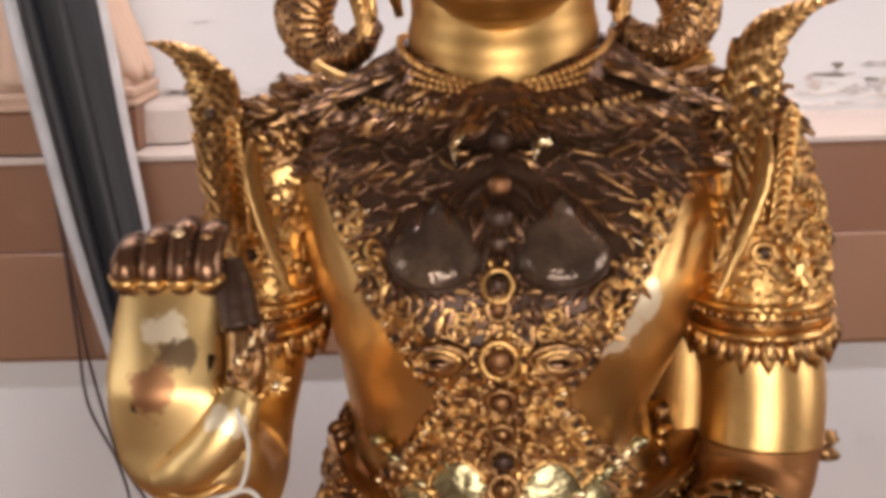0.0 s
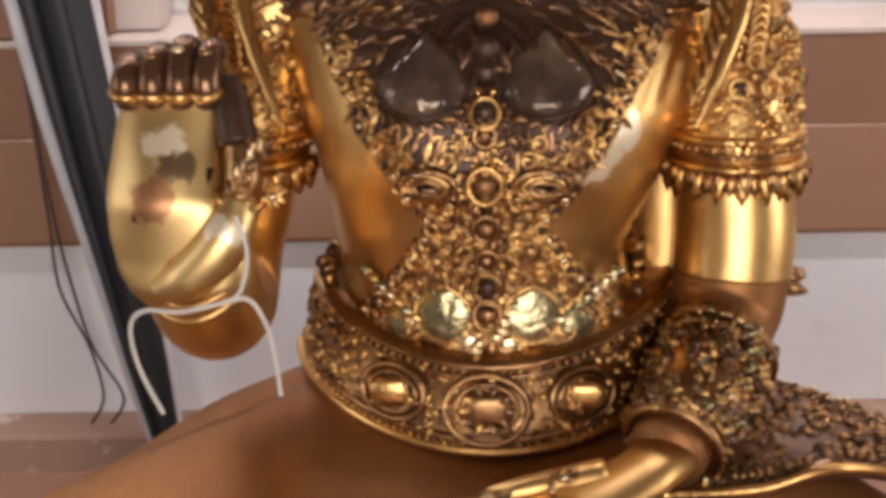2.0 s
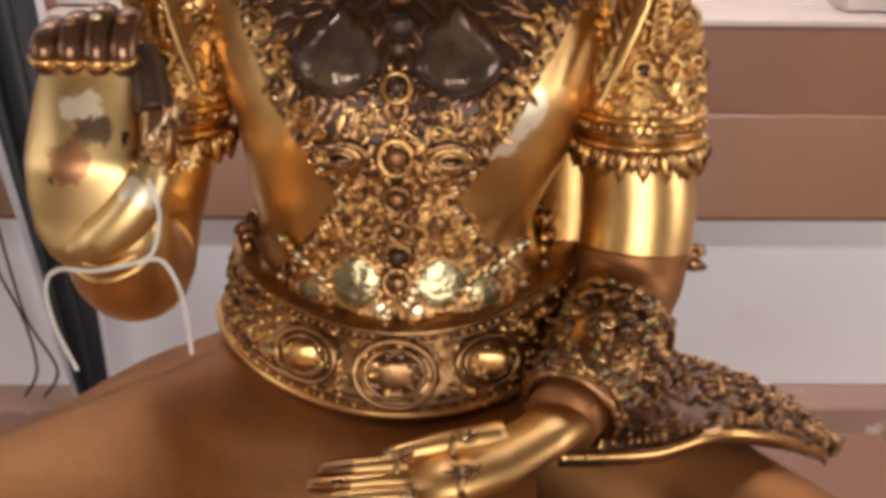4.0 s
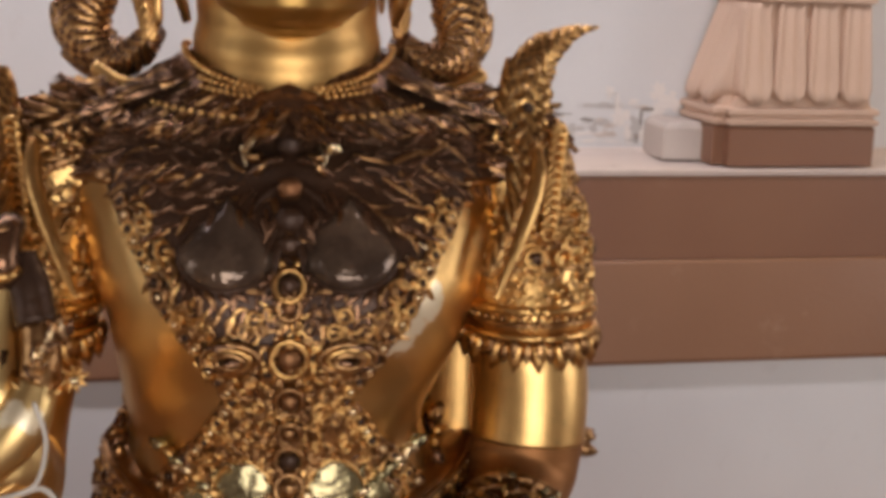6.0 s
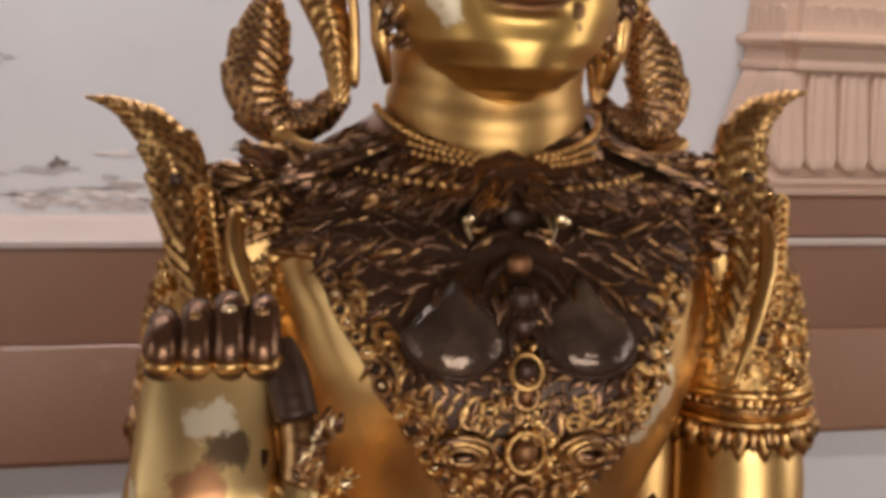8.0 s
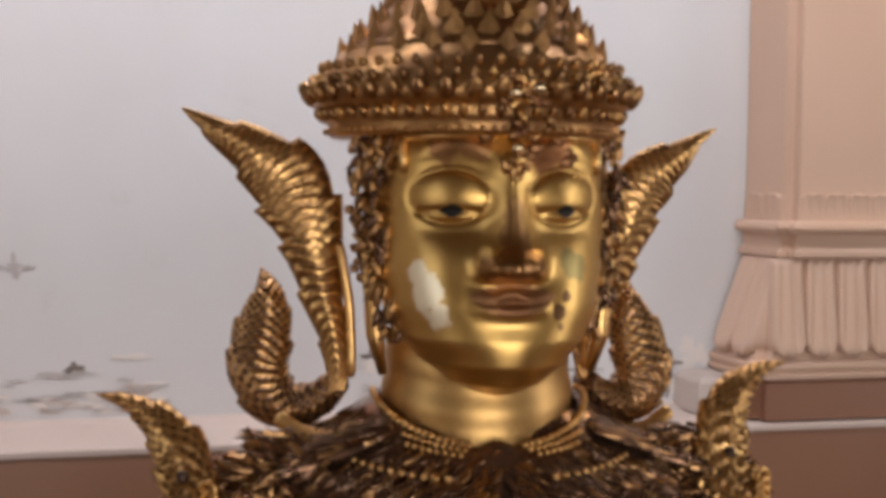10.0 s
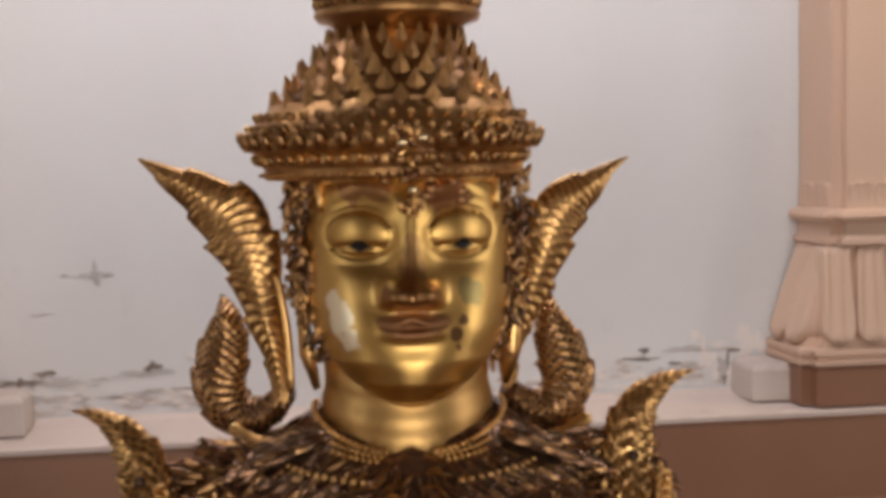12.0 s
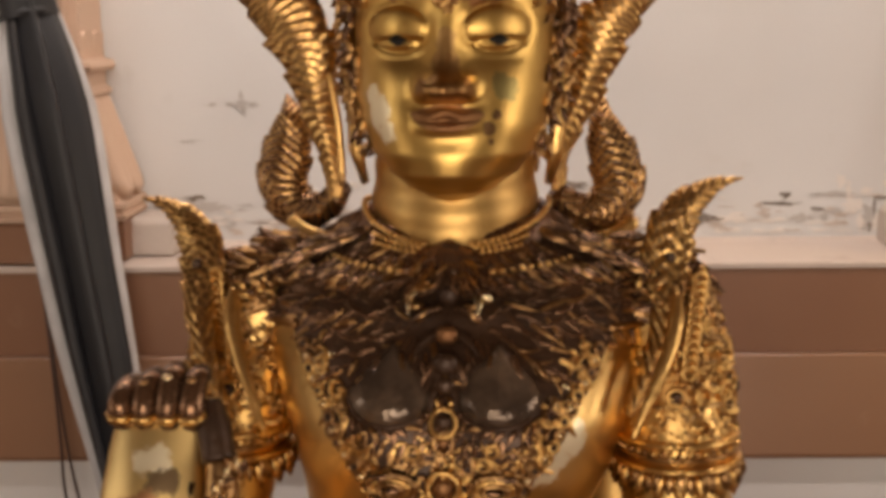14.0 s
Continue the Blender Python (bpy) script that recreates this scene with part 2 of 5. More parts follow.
SCUFFED = plaster("scuffed_pale_plaster", (0.56, 0.49, 0.44), (0.48, 0.40, 0.35), (0.32, 0.25, 0.21), 0.9, 0.6, 0.6, (0.50, 0.66))
chips = random.Random(11)


def flake(x, z, w, h, material, ragged=0.5):
    """A thin ragged scab of plaster on the wall."""
    bm = bmesh.new()
    n = 22
    ring = []
    for i in range(n):
        a = 2 * math.pi * i / n
        r = 1 + chips.uniform(-ragged, ragged)
        ring.append(bm.verts.new((x + 0.5 * w * r * math.cos(a), YB - 0.0022, z + 0.5 * h * r * math.sin(a))))
    back = [bm.verts.new((v.co.x, YB - 0.0002, v.co.z)) for v in ring]
    mid = bm.verts.new((x, YB - 0.0026, z))
    for i in range(n):
        j = (i + 1) % n
        bm.faces.new((ring[i], ring[j], mid)), bm.faces.new((ring[j], ring[i], back[i], back[j]))
    bmesh.ops.recalc_face_normals(bm, faces=bm.faces[:])
    return part("plaster_flake", bm, material, north)


# a small cross-shaped scar, a scatter of scabs and cracks along the foot of the wall
for dx, dz, w, h in ((0.0, 0.0, 0.030, 0.020), (0.0, 0.018, 0.012, 0.030), (0.003, -0.014, 0.014, 0.022), (-0.028, 0.001, 0.026, 0.008), (0.026, 0.0, 0.024, 0.012), (-0.070, 0.0, 0.020, 0.007)):
    flake(-0.168 + dx, 1.742 + dz, w, h, DAMP, 0.55)
flake(-0.30, 1.655, 0.055, 0.005, DAMP, 0.6)
for _ in range(150):
    flake(chips.choice((chips.uniform(-0.36, 0.16), chips.uniform(0.6, 1.40))), 1.425 + abs(chips.gauss(0, 0.030)), chips.uniform(0.012, 0.045), chips.uniform(0.003, 0.012), chips.choice((SCUFFED, SCUFFED, DAMP, CHALK)), 0.6)
for _ in range(34):
    x = chips.choice((chips.uniform(-0.34, 0.16), chips.uniform(-0.34, 0.16), chips.uniform(0.6, 1.42)))
    z = 1.44 + abs(chips.gauss(0, 0.045))
    flake(x, z, chips.uniform(0.02, 0.09), chips.uniform(0.004, 0.022), chips.choice((DAMP, CHALK, DAMP, CHALK, CRACK)), 0.6)
for _ in range(14):
    flake(chips.uniform(1.22, 1.43), 1.43 + chips.uniform(0, 0.12), chips.uniform(0.008, 0.04), chips.uniform(0.01, 0.05), chips.choice((CHALK, DAMP, CHALK)), 0.6)
for x, z, w, h in ((1.345, 1.475, 0.006, 0.06), (1.335, 1.44, 0.012, 0.03), (1.36, 1.505, 0.03, 0.006), (0.02, 1.47, 0.12, 0.004), (-0.12, 1.455, 0.10, 0.004)):
    flake(x, z, w, h, CRACK, 0.5)
structure("wall_ledge", extrude_profile([(LEDGE_Y - 0.004, LEDGE_Z - 0.014), (LEDGE_Y - 0.005, LEDGE_Z - 0.003), (LEDGE_Y, LEDGE_Z), (YB - 0.05, LEDGE_Z + 0.004), (YB - 0.012, LEDGE_Z + 0.010), (YB - 0.001, LEDGE_Z + 0.018), (YB - 0.001, LEDGE_Z - 0.014)], X0 + 0.01, X1 - 0.01, 1), LEDGE, "pale chipped plaster ledge along the wall", "ledge")
structure("wall_band_brown", extrude_profile([(3.1, 1.380), (3.1, 1.187), (YB - 0.002, 1.187), (YB - 0.002, 1.380)], X0 + 0.01, X1 - 0.01), BROWN, "red-brown gloss-painted wall band", "wall band")
# same brown paint as the band, lightened for the light it reflects
structure("wall_moulding", extrude_profile([(3.098, 1.185), (3.094, 1.18), (3.072, 0.955), (3.076, 0.945), (3.1, 0.943), (YB - 0.002, 0.943), (YB - 0.002, 1.185)], X0 + 0.01, X1 - 0.01), BROWN_SHEEN, "brown gloss-painted moulding under the band, its reflected sheen put into the colour", "wall band")
structure("wall_band_white", extrude_profile([(3.098, 0.941), (3.098, 0.535), (YB - 0.002, 0.535), (YB - 0.002, 0.941)], X0 + 0.01, X1 - 0.01), BAND, "dull white painted wall band", "wall band")
structure("wall_step", extrude_profile([(3.098, 0.533), (2.99, 0.528), (2.984, 0.52), (2.984, 0.36), (2.94, 0.35), (2.936, 0.34), (2.936, 0.001), (YB - 0.002, 0.001), (YB - 0.002, 0.533)], X0 + 0.01, X1 - 0.01), WORN, "worn red-brown painted step with flaked white patches", "step")


def plan_loft(low, high, steps):
    """Sweeps a plan outline upwards; at each height it lies between two plans, pushed outwards by an offset."""
    bm = bmesh.new()
    rings = []
    for z, u, o in steps:
        rings.append([bm.verts.new((a[0] + (b[0] - a[0]) * u + a[2] * o, a[1] + (b[1] - a[1]) * u + a[3] * o, z)) for a, b in zip(low, high)])
    for a, b in zip(rings, rings[1:]):
        for i in range(len(low) - 1):
            bm.faces.new((a[i], a[i + 1], b[i + 1], b[i]))
    bm.faces.new(rings[-1]), bm.faces.new(rings[0][::-1])
    bmesh.ops.recalc_face_normals(bm, faces=bm.faces[:])
    return bm


def petal_bm(m, z0, z1, w, lean, depth, flip=False, taper=0.18):
    """A carved lotus petal standing on a face at the pose m: a raised rounded rim round a hollow flute, leaning back by lean."""
    bm = bmesh.new()
    rows = []
    n = 12
    for k in range(13):
        u = k / 12
        wide = w * (1 - taper * u) * (math.sqrt(max(0.0, 1 - (1 - min(1, u / 0.2)) ** 2)) * 0.94 + 0.06)
        z = z1 + (z0 - z1) * u if flip else z0 + (z1 - z0) * u
        row = []
        for i in range(n + 1):
            v = 2 * i / n - 1
            rim = 0.35 + 0.65 * math.exp(-((abs(v) - 0.78) / 0.17) ** 2) + 0.45 * math.exp(-(v / 0.30) ** 2)
            rim = max(rim, 1.0 * math.exp(-(((u - 0.10) / 0.07) ** 2)) * (1 - abs(v) ** 4))
            if abs(v) > 0.97:
                rim = 0.1
            d = depth * rim * (0.6 + 0.4 * math.cos(math.pi * u * 0.5)) * (1.0 if k else 0.5)
            row.append(bm.verts.new(m @ Vector((wide * 0.5 * v, lean * u - d, z))))
        rows.append(row)
    for a, b in zip(rows, rows[1:]):
        for i in range(n):
            bm.faces.new((a[i], a[i + 1], b[i + 1], b[i]))
    edge = [r[0] for r in rows] + rows[-1][1:] + [r[-1] for r in rows[-2::-1]] + rows[0][-2:0:-1]
    inward = m.to_3x3() @ Vector((0, lean + 0.02, 0))
    back = [bm.verts.new(v.co + inward) for v in edge]
    for i in range(len(edge)):
        j = (i + 1) % len(edge)
        bm.faces.new((edge[j], edge[i], back[i], back[j]))
    bmesh.ops.recalc_face_normals(bm, faces=bm.faces[:])
    for f in bm.faces:
        f.smooth = True
    return bm


def pilaster(sign, ox):
    """A rectangular pilaster with stepped corner against the wall, on a lotus base; sign mirrors it."""
    top = tagged(new("pilaster"), "pinkish plaster pilaster with carved lotus base on the ledge", "pilaster", "pilasters", "structure")
    top.location = (ox, 0, LEDGE_Z)
    wall = YB - 0.003

    def plan(side, f0, f1, yw, yf):
        pts = [(side, wall, -1, 0), (side, yw, -1, -1), (f0, yw, -1, -1), (f0, yf, -1, -1), (f1, yf, 1, -1), (f1, wall, 1, 0)]
        return [(sign * x, y, sign * nx, ny) for x, y, nx, ny in pts]

    base = plan(0.0, 0.027, 0.385, 3.135, 3.105)
    shaft = plan(0.085, 0.110, 0.355, 3.155, 3.125)
    rear = [(sign * x, y, sign * nx, ny) for x, y, nx, ny in ((-0.092, wall, -1, 0), (-0.092, 3.20, -1, -1), (0.02, 3.20, 1, -1), (0.02, wall, 1, 0))]
    part("rear_block", plan_loft(rear, rear, [(0.008, 0, 0.002), (0.080, 0, 0.0), (0.090, 0, -0.006), (0.095, 0, -0.016)]), SCUFFED, top, "pale chipped plaster block behind the base")
    part("plinth_block", plan_loft(base, base, [(0.006, 0, 0.0), (0.09, 0, 0.0), (0.096, 0, -0.004)]), BROWN, top, "red-brown painted block")
    part("fillet", plan_loft(base, shaft, [(0.0965, 0, -0.006), (0.100, 0, 0.004), (0.110, 0, 0.006), (0.114, 0, -0.004), (0.121, 0, -0.004), (0.125, 0, 0.005), (0.136, 0, 0.005), (0.140, 0, -0.006)]), PINK, top)
    part("bell", plan_loft(base, shaft, [(0.1405 + 0.234 * k / 10, (k / 10) ** 0.8 * 0.86, -0.010 - 0.002 * math.sin(math.pi * k / 10)) for k in range(11)]), PINK, top)
    part("neck_ring", plan_loft(base, shaft, [(0.375, 0.9, 0.0), (0.379, 0.9, 0.010), (0.390, 0.9, 0.010), (0.396, 1, 0.008), (0.402, 1, 0.006), (0.430, 1, 0.006), (0.434, 1, 0.024), (0.444, 1, 0.030), (0.455, 1, 0.026), (0.462, 1, 0.004)]), PINK, top)
    part("shaft", plan_loft(shaft, shaft, [(0.4625, 0, 0.004), (0.50, 0, 0.002), (0.54, 0, 0.0), (TOP - LEDGE_Z - 0.002, 0, 0.0)]), PINK, top)
    turn = pose(0, 0, 0, 0, 0, -90 * sign)
    for k in range(4):
        x = sign * (0.075 + 0.0875 * k)
        part("petal", petal_bm(pose(x + sign * (1.5 - k) * 0.006, 3.112, 0), 0.144, 0.374, 0.088, 0.018, 0.020, taper=0.26), PINK, top)
        part("leaf", petal_bm(pose(sign * (0.141 + 0.061 * k), 3.126, 0), 0.464, 0.526, 0.060, 0.002, 0.010, True, 0.0), PINK, top)
    for k in range(2):
        part("petal", petal_bm(pose(sign * 0.006, 3.185 + 0.092 * k, 0) @ turn, 0.144, 0.374, 0.090, 0.072, 0.020, taper=0.1), PINK, top)
        part("leaf", petal_bm(pose(sign * 0.084, 3.20 + 0.085 * k, 0) @ turn, 0.464, 0.526, 0.080, 0.002, 0.010, True, 0.0), PINK, top)
    return top


pilaster(1, 1.447)
pilaster(-1, -0.41)

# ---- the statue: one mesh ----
MATS = [GOLD, BROWN_REFLECTING_GOLD, ORN_GOLD, ORN_MID, ORN_DARK, RECESS, GLINT, SMOKE, PALE, LIP, BLACK, HEAD_BROWN, PALM, FACE, BODY, NECK]
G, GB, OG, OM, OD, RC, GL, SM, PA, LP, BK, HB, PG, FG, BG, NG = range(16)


class Clay:
    """Gathers the pieces of one carved mesh."""

    def __init__(self):
        self.v, self.f, self.m = [], [], []

    def add(self, verts, faces, mat):
        o = len(self.v)
        self.v += [tuple(float(c) for c in p) for p in verts]
        self.f += [tuple(o + i for i in f) for f in faces]
        self.m += [mat] * len(faces)

    def rings(self, rings, mat, closed=True, caps=True):
        """Joins rings of equal count into a skin. mat may be a function of ring and spoke."""
        n = len(rings[0])
        o = len(self.v)
        for r in rings:
            self.v += [tuple(float(c) for c in p) for p in r]
        for k in range(len(rings) - 1):
            for i in range(n if closed else n - 1):
                j = (i + 1) % n
                self.f.append((o + k * n + i, o + k * n + j, o + (k + 1) * n + j, o + (k + 1) * n + i))
                self.m.append(mat(k, i) if callable(mat) else mat)
        if caps and closed:
            for k, flip in ((0, True), (len(rings) - 1, False)):
                ids = [o + k * n + i for i in range(n)]
                self.f.append(tuple(ids[::-1] if flip else ids))
                self.m.append(mat(min(k, len(rings) - 2), 0) if callable(mat) else mat)

    def tube(self, pts, radii, mat, n=14, flat=1.0, up=(0, 0, 1)):
        """A tube along points with a radius at each; flat squeezes it along its own second axis."""
        pts = [Vector(p) for p in pts]
        rings = []
        for k, p in enumerate(pts):
            d = (pts[min(k + 1, len(pts) - 1)] - pts[max(k - 1, 0)]).normalized()
            a = d.cross(Vector(up))
            a = a.normalized() if a.length > 1e-4 else Vector((1, 0, 0))
            b = a.cross(d)
            rings.append([p + a * (radii[k] * math.cos(2 * math.pi * i / n)) + b * (radii[k] * flat * math.sin(2 * math.pi * i / n)) for i in range(n)])
        self.rings(rings, mat)

    def lathe(self, profile, centre, mat, n=48, sx=1.0, sy=1.0, wave=None):
        rings = []
        for r, z in profile:
            ring = []
            for i in range(n):
                a = 2 * math.pi * i / n
                q = r * (1 + (wave(a, z) if wave else 0))
                ring.append((centre[0] + sx * q * math.cos(a), centre[1] + sy * q * math.sin(a), centre[2] + z))
            rings.append(ring)
        self.rings(rings, mat)

    def blob(self, p, r, mat, squash=(1, 1, 1), n=8):
        rings = []
        for k in range(1, 5):
            t = math.pi * k / 5
            rings.append([(p[0] + squash[0] * r * math.sin(t) * math.cos(2 * math.pi * i / n), p[1] + squash[1] * r * math.sin(t) * math.sin(2 * math.pi * i / n), p[2] - squash[2] * r * math.cos(t)) for i in range(n)])
        self.rings(rings, mat)

    def leaf(self, p, normal, way, length, width, high, mat, curl=0.0):
        """A carved leaf: pointed, ridged along its middle, rising from the ground it lies on."""
        nrm, way = Vector(normal).normalized(), Vector(way)
        way = (way - nrm * way.dot(nrm)).normalized()
        side = nrm.cross(way)
        p = Vector(p)
        vs = []
        for u, w, h in ((0.0, 0.55, 0.35), (0.35, 1.0, 0.85), (0.7, 0.6, 1.0)):
            c = p + way * (length * u) + side * (curl * length * u * u)
            vs += [c - side * (width * 0.5 * w) - nrm * 0.002, c - side * (width * 0.22 * w) + nrm * high * h, c + nrm * high * h * 0.72, c + side * (width * 0.22 * w) + nrm * high * h, c + side * (width * 0.5 * w) - nrm * 0.002]
        vs.append(p + way * length + side * (curl * length) + nrm * high * 0.55)
        fs = []
        for k in range(2):
            for i in range(4):
                fs.append((5 * k + i, 5 * k + i + 1, 5 * k + i + 6, 5 * k + i + 5))
        fs += [(10 + i, 11 + i, 15) for i in range(4)]
        fs += [(0, 5, 10, 15, 14, 9, 4), (4, 3, 2, 1, 0)]
        self.add(vs, fs, mat)

    def ridge(self, line, width, high, mat):
        """A smooth feather along rows of (point, normal): half-round, swelling and running out to a point."""
        n = len(line)
        rings = []
        for k, (p, nrm) in enumerate(line):
            u = k / (n - 1)
            d = (line[min(k + 1, n - 1)][0] - line[max(k - 1, 0)][0]).normalized()
            side = nrm.cross(d).normalized()
            w = width * 0.5 * max(0.06, (0.45 + 0.55 * math.sin(math.pi * min(1.0, 0.15 + 0.75 * u))) * (1 - u ** 3))
            h = high * (0.5 + 0.5 * math.sin(math.pi * min(1.0, 0.2 + 0.6 * u)))
            rings.append([p + side * (w * c) + nrm * (h * q - 0.002) for c, q in ((-1, 0), (-0.72, 0.62), (-0.25, 0.96), (0.0, 0.80), (0.25, 0.96), (0.72, 0.62), (1, 0))])
        self.rings(rings, mat, closed=False)

    def plume(self, p, normal, way, length, width, high, mat, curl=0.0, n=7):
        """A free feather that bends sideways by curl."""
        nrm, way = Vector(normal).normalized(), Vector(way)
        way = (way - nrm * way.dot(nrm)).normalized()
        side = nrm.cross(way)
        p = Vector(p)
        self.ridge([(p + way * (length * math.sin(curl * u) / curl if curl else length * u) + side * (length * (1 - math.cos(curl * u)) / curl if curl else 0.0) + nrm * (high * 0.5 * u), nrm) for u in np.linspace(0, 1, n)], width, high, mat)

    def ring(self, p, normal, r, thick, mat, n=12, oval=1.0):
        nrm = Vector(normal).normalized()
        a = nrm.cross(Vector((0, 0, 1)))
        a = a.normalized() if a.length > 1e-3 else Vector((1, 0, 0))
        b = nrm.cross(a)
        p = Vector(p)
        pts = [p + a * (r * math.cos(2 * math.pi * i / n)) + b * (r * oval * math.sin(2 * math.pi * i / n)) for i in range(n)]
        rings = []
        for i in range(n):
            out = (pts[i] - p).normalized()
            rings.append([pts[i] + (out * math.cos(q) + nrm * math.sin(q)) * thick for q in (0, 1.257, 2.513, 3.77, 5.027)])
        rings.append(rings[0])
        self.rings(rings, mat, caps=False)


clay = Clay()
rnd = random.Random(4)


def lerp_table(table, z):
    """Smooth values from rows of (z, ...)."""
    if z <= table[0][0]:
        return table[0][1:]
    for a, b in zip(table, table[1:]):
        if z <= b[0]:
            u = (z - a[0]) / (b[0] - a[0])
            u = u * u * (3 - 2 * u) * 0.5 + u * 0.5
            return tuple(p + (q - p) * u for p, q in zip(a[1:], b[1:]))
    return table[-1][1:]


# height, half width, front, back
TORSO = [
    (1.14, 0.205, -0.17, 0.17), (1.22, 0.190, -0.170, 0.15), (1.28, 0.168, -0.165, 0.12), (1.34, 0.153, -0.155, 0.10),
    (1.40, 0.149, -0.150, 0.09), (1.45, 0.156, -0.158, 0.09), (1.50, 0.164, -0.168, 0.095), (1.55, 0.182, -0.160, 0.10),
    (1.60, 0.198, -0.138, 0.10), (1.64, 0.208, -0.112, 0.095), (1.67, 0.206, -0.092, 0.085), (1.695, 0.180, -0.078, 0.078),
    (1.715, 0.125, -0.072, 0.075), (1.73, 0.086, -0.062, 0.065), (1.76, 0.050, -0.040, 0.045),
]


def torso_front(x, z, lift=0.0):
    """The front of the body at x and height z, with its normal."""
    def y_at(x, z):
        a, f, b = lerp_table(TORSO, z)
        c = (f + b) * 0.5 + 0.01
        u = min(0.999, abs(x) / a)
        y = c - (c - f) * (1 - u ** 2.3) ** (1 / 2.3)
        pec = 0.016 * math.exp(-(((abs(x) - 0.072) / 0.05) ** 2 + ((z - 1.545) / 0.04) ** 2))
        return y - pec
    y = y_at(x, z)
    e = 0.004
    nrm = Vector(((y_at(x + e, z) - y_at(x - e, z)) / (2 * e), -1, (y_at(x, z + e) - y_at(x, z - e)) / (2 * e))).normalized()
    return Vector((x, y, z)) + nrm * lift, nrm


rows = []
for k in range(64):
    z = 1.14 + 0.62 * k / 63
    a, f, b = lerp_table(TORSO, z)
    c = (f + b) * 0.5 + 0.01
    ring = []
    for i in range(72):
        t = 2 * math.pi * i / 72
        x, s = a * math.cos(t), math.sin(t)
        x = math.copysign(a * abs(math.cos(t)) ** 0.87, math.cos(t))
        if s < 0:
            y = torso_front(x, z)[0].y
        else:
            y = c + (b - c) * abs(s) ** 0.87
        if x > 0:
            x *= 1 - 0.17 * math.exp(-(((z - 1.41) / 0.055) ** 2))
        ring.append((x, y, z))
    rows.append(ring)
# below the waist GB carries the dark reflection in its colour
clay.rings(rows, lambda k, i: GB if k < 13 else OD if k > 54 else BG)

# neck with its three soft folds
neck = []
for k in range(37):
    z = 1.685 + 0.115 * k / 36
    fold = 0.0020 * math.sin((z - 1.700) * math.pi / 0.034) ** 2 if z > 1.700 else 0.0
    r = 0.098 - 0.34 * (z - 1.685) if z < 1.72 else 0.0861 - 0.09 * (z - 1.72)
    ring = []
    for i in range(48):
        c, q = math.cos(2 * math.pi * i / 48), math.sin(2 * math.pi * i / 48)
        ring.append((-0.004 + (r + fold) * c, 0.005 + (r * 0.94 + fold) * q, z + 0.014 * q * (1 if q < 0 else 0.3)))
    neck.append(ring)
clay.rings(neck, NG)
# dark collar that lies round the foot of the neck
collar = []
for u, lift in ((0.0, 0.0), (0.04, 0.006), (0.12, 0.007), (0.5, 0.005), (1.0, -0.010)):
    ring = []
    for i in range(72):
        a = 2 * math.pi * i / 72
        front = max(0.0, math.cos(a))
        cusp = 0.009 * math.exp(-((math.sin(a) / 0.13) ** 2)) * (math.cos(a) > 0)
        zi = 1.738 - 0.034 * front ** 1.3 + cusp
        zo = 1.706 - 0.022 * front
        r = 0.087 + 0.050 * u
        ring.append((-0.002 + r * 1.02 * math.sin(a), 0.006 - (0.092 + 0.026 * u) * math.cos(a), zi + (zo - zi) * u + lift))
    collar.append(ring)
clay.rings(collar, OD, caps=False)
for _ in range(560):
    a = rnd.uniform(-2.2, 2.2)
    u = rnd.uniform(0.22, 1.7)
    front = max(0.0, math.cos(a))
    zi, zo = 1.738 - 0.034 * front ** 1.3, 1.706 - 0.022 * front
    out = Vector((math.sin(a), -math.cos(a), 0.0))
    p = Vector((-0.002 + (0.087 + 0.050 * u) * 1.02 * out.x, 0.006 + (0.092 + 0.026 * u) * out.y, zi + (zo - zi) * min(u, 1.0) + 0.004 - 0.010 * max(0.0, u - 1.0)))
    clay.plume(p, out * 0.7 + Vector((0, 0, 0.8)), out + Vector((math.copysign(0.9, out.x), 0, -0.5)), rnd.uniform(0.014, 0.030), rnd.uniform(0.004, 0.008), rnd.uniform(0.003, 0.006), rnd.choice((OD, OD, OM)), rnd.uniform(-0.9, 0.9))

# head: height, half width, front, back
HEAD = [
    (1.752, 0.012, -0.074, 0.02), (1.757, 0.028, -0.094, 0.04), (1.767, 0.047, -0.112, 0.06), (1.783, 0.066, -0.122, 0.075), (1.803, 0.082, -0.125, 0.085), (1.83, 0.094, -0.122, 0.095),
    (1.86, 0.100, -0.116, 0.10), (1.89, 0.101, -0.112, 0.105), (1.92, 0.101, -0.114, 0.108), (1.95, 0.098, -0.113, 0.108), (1.98, 0.093, -0.106, 0.105), (2.01, 0.085, -0.095, 0.10),
]


def bell(x, c, w):
    return math.exp(-(((x - c) / w) ** 2))


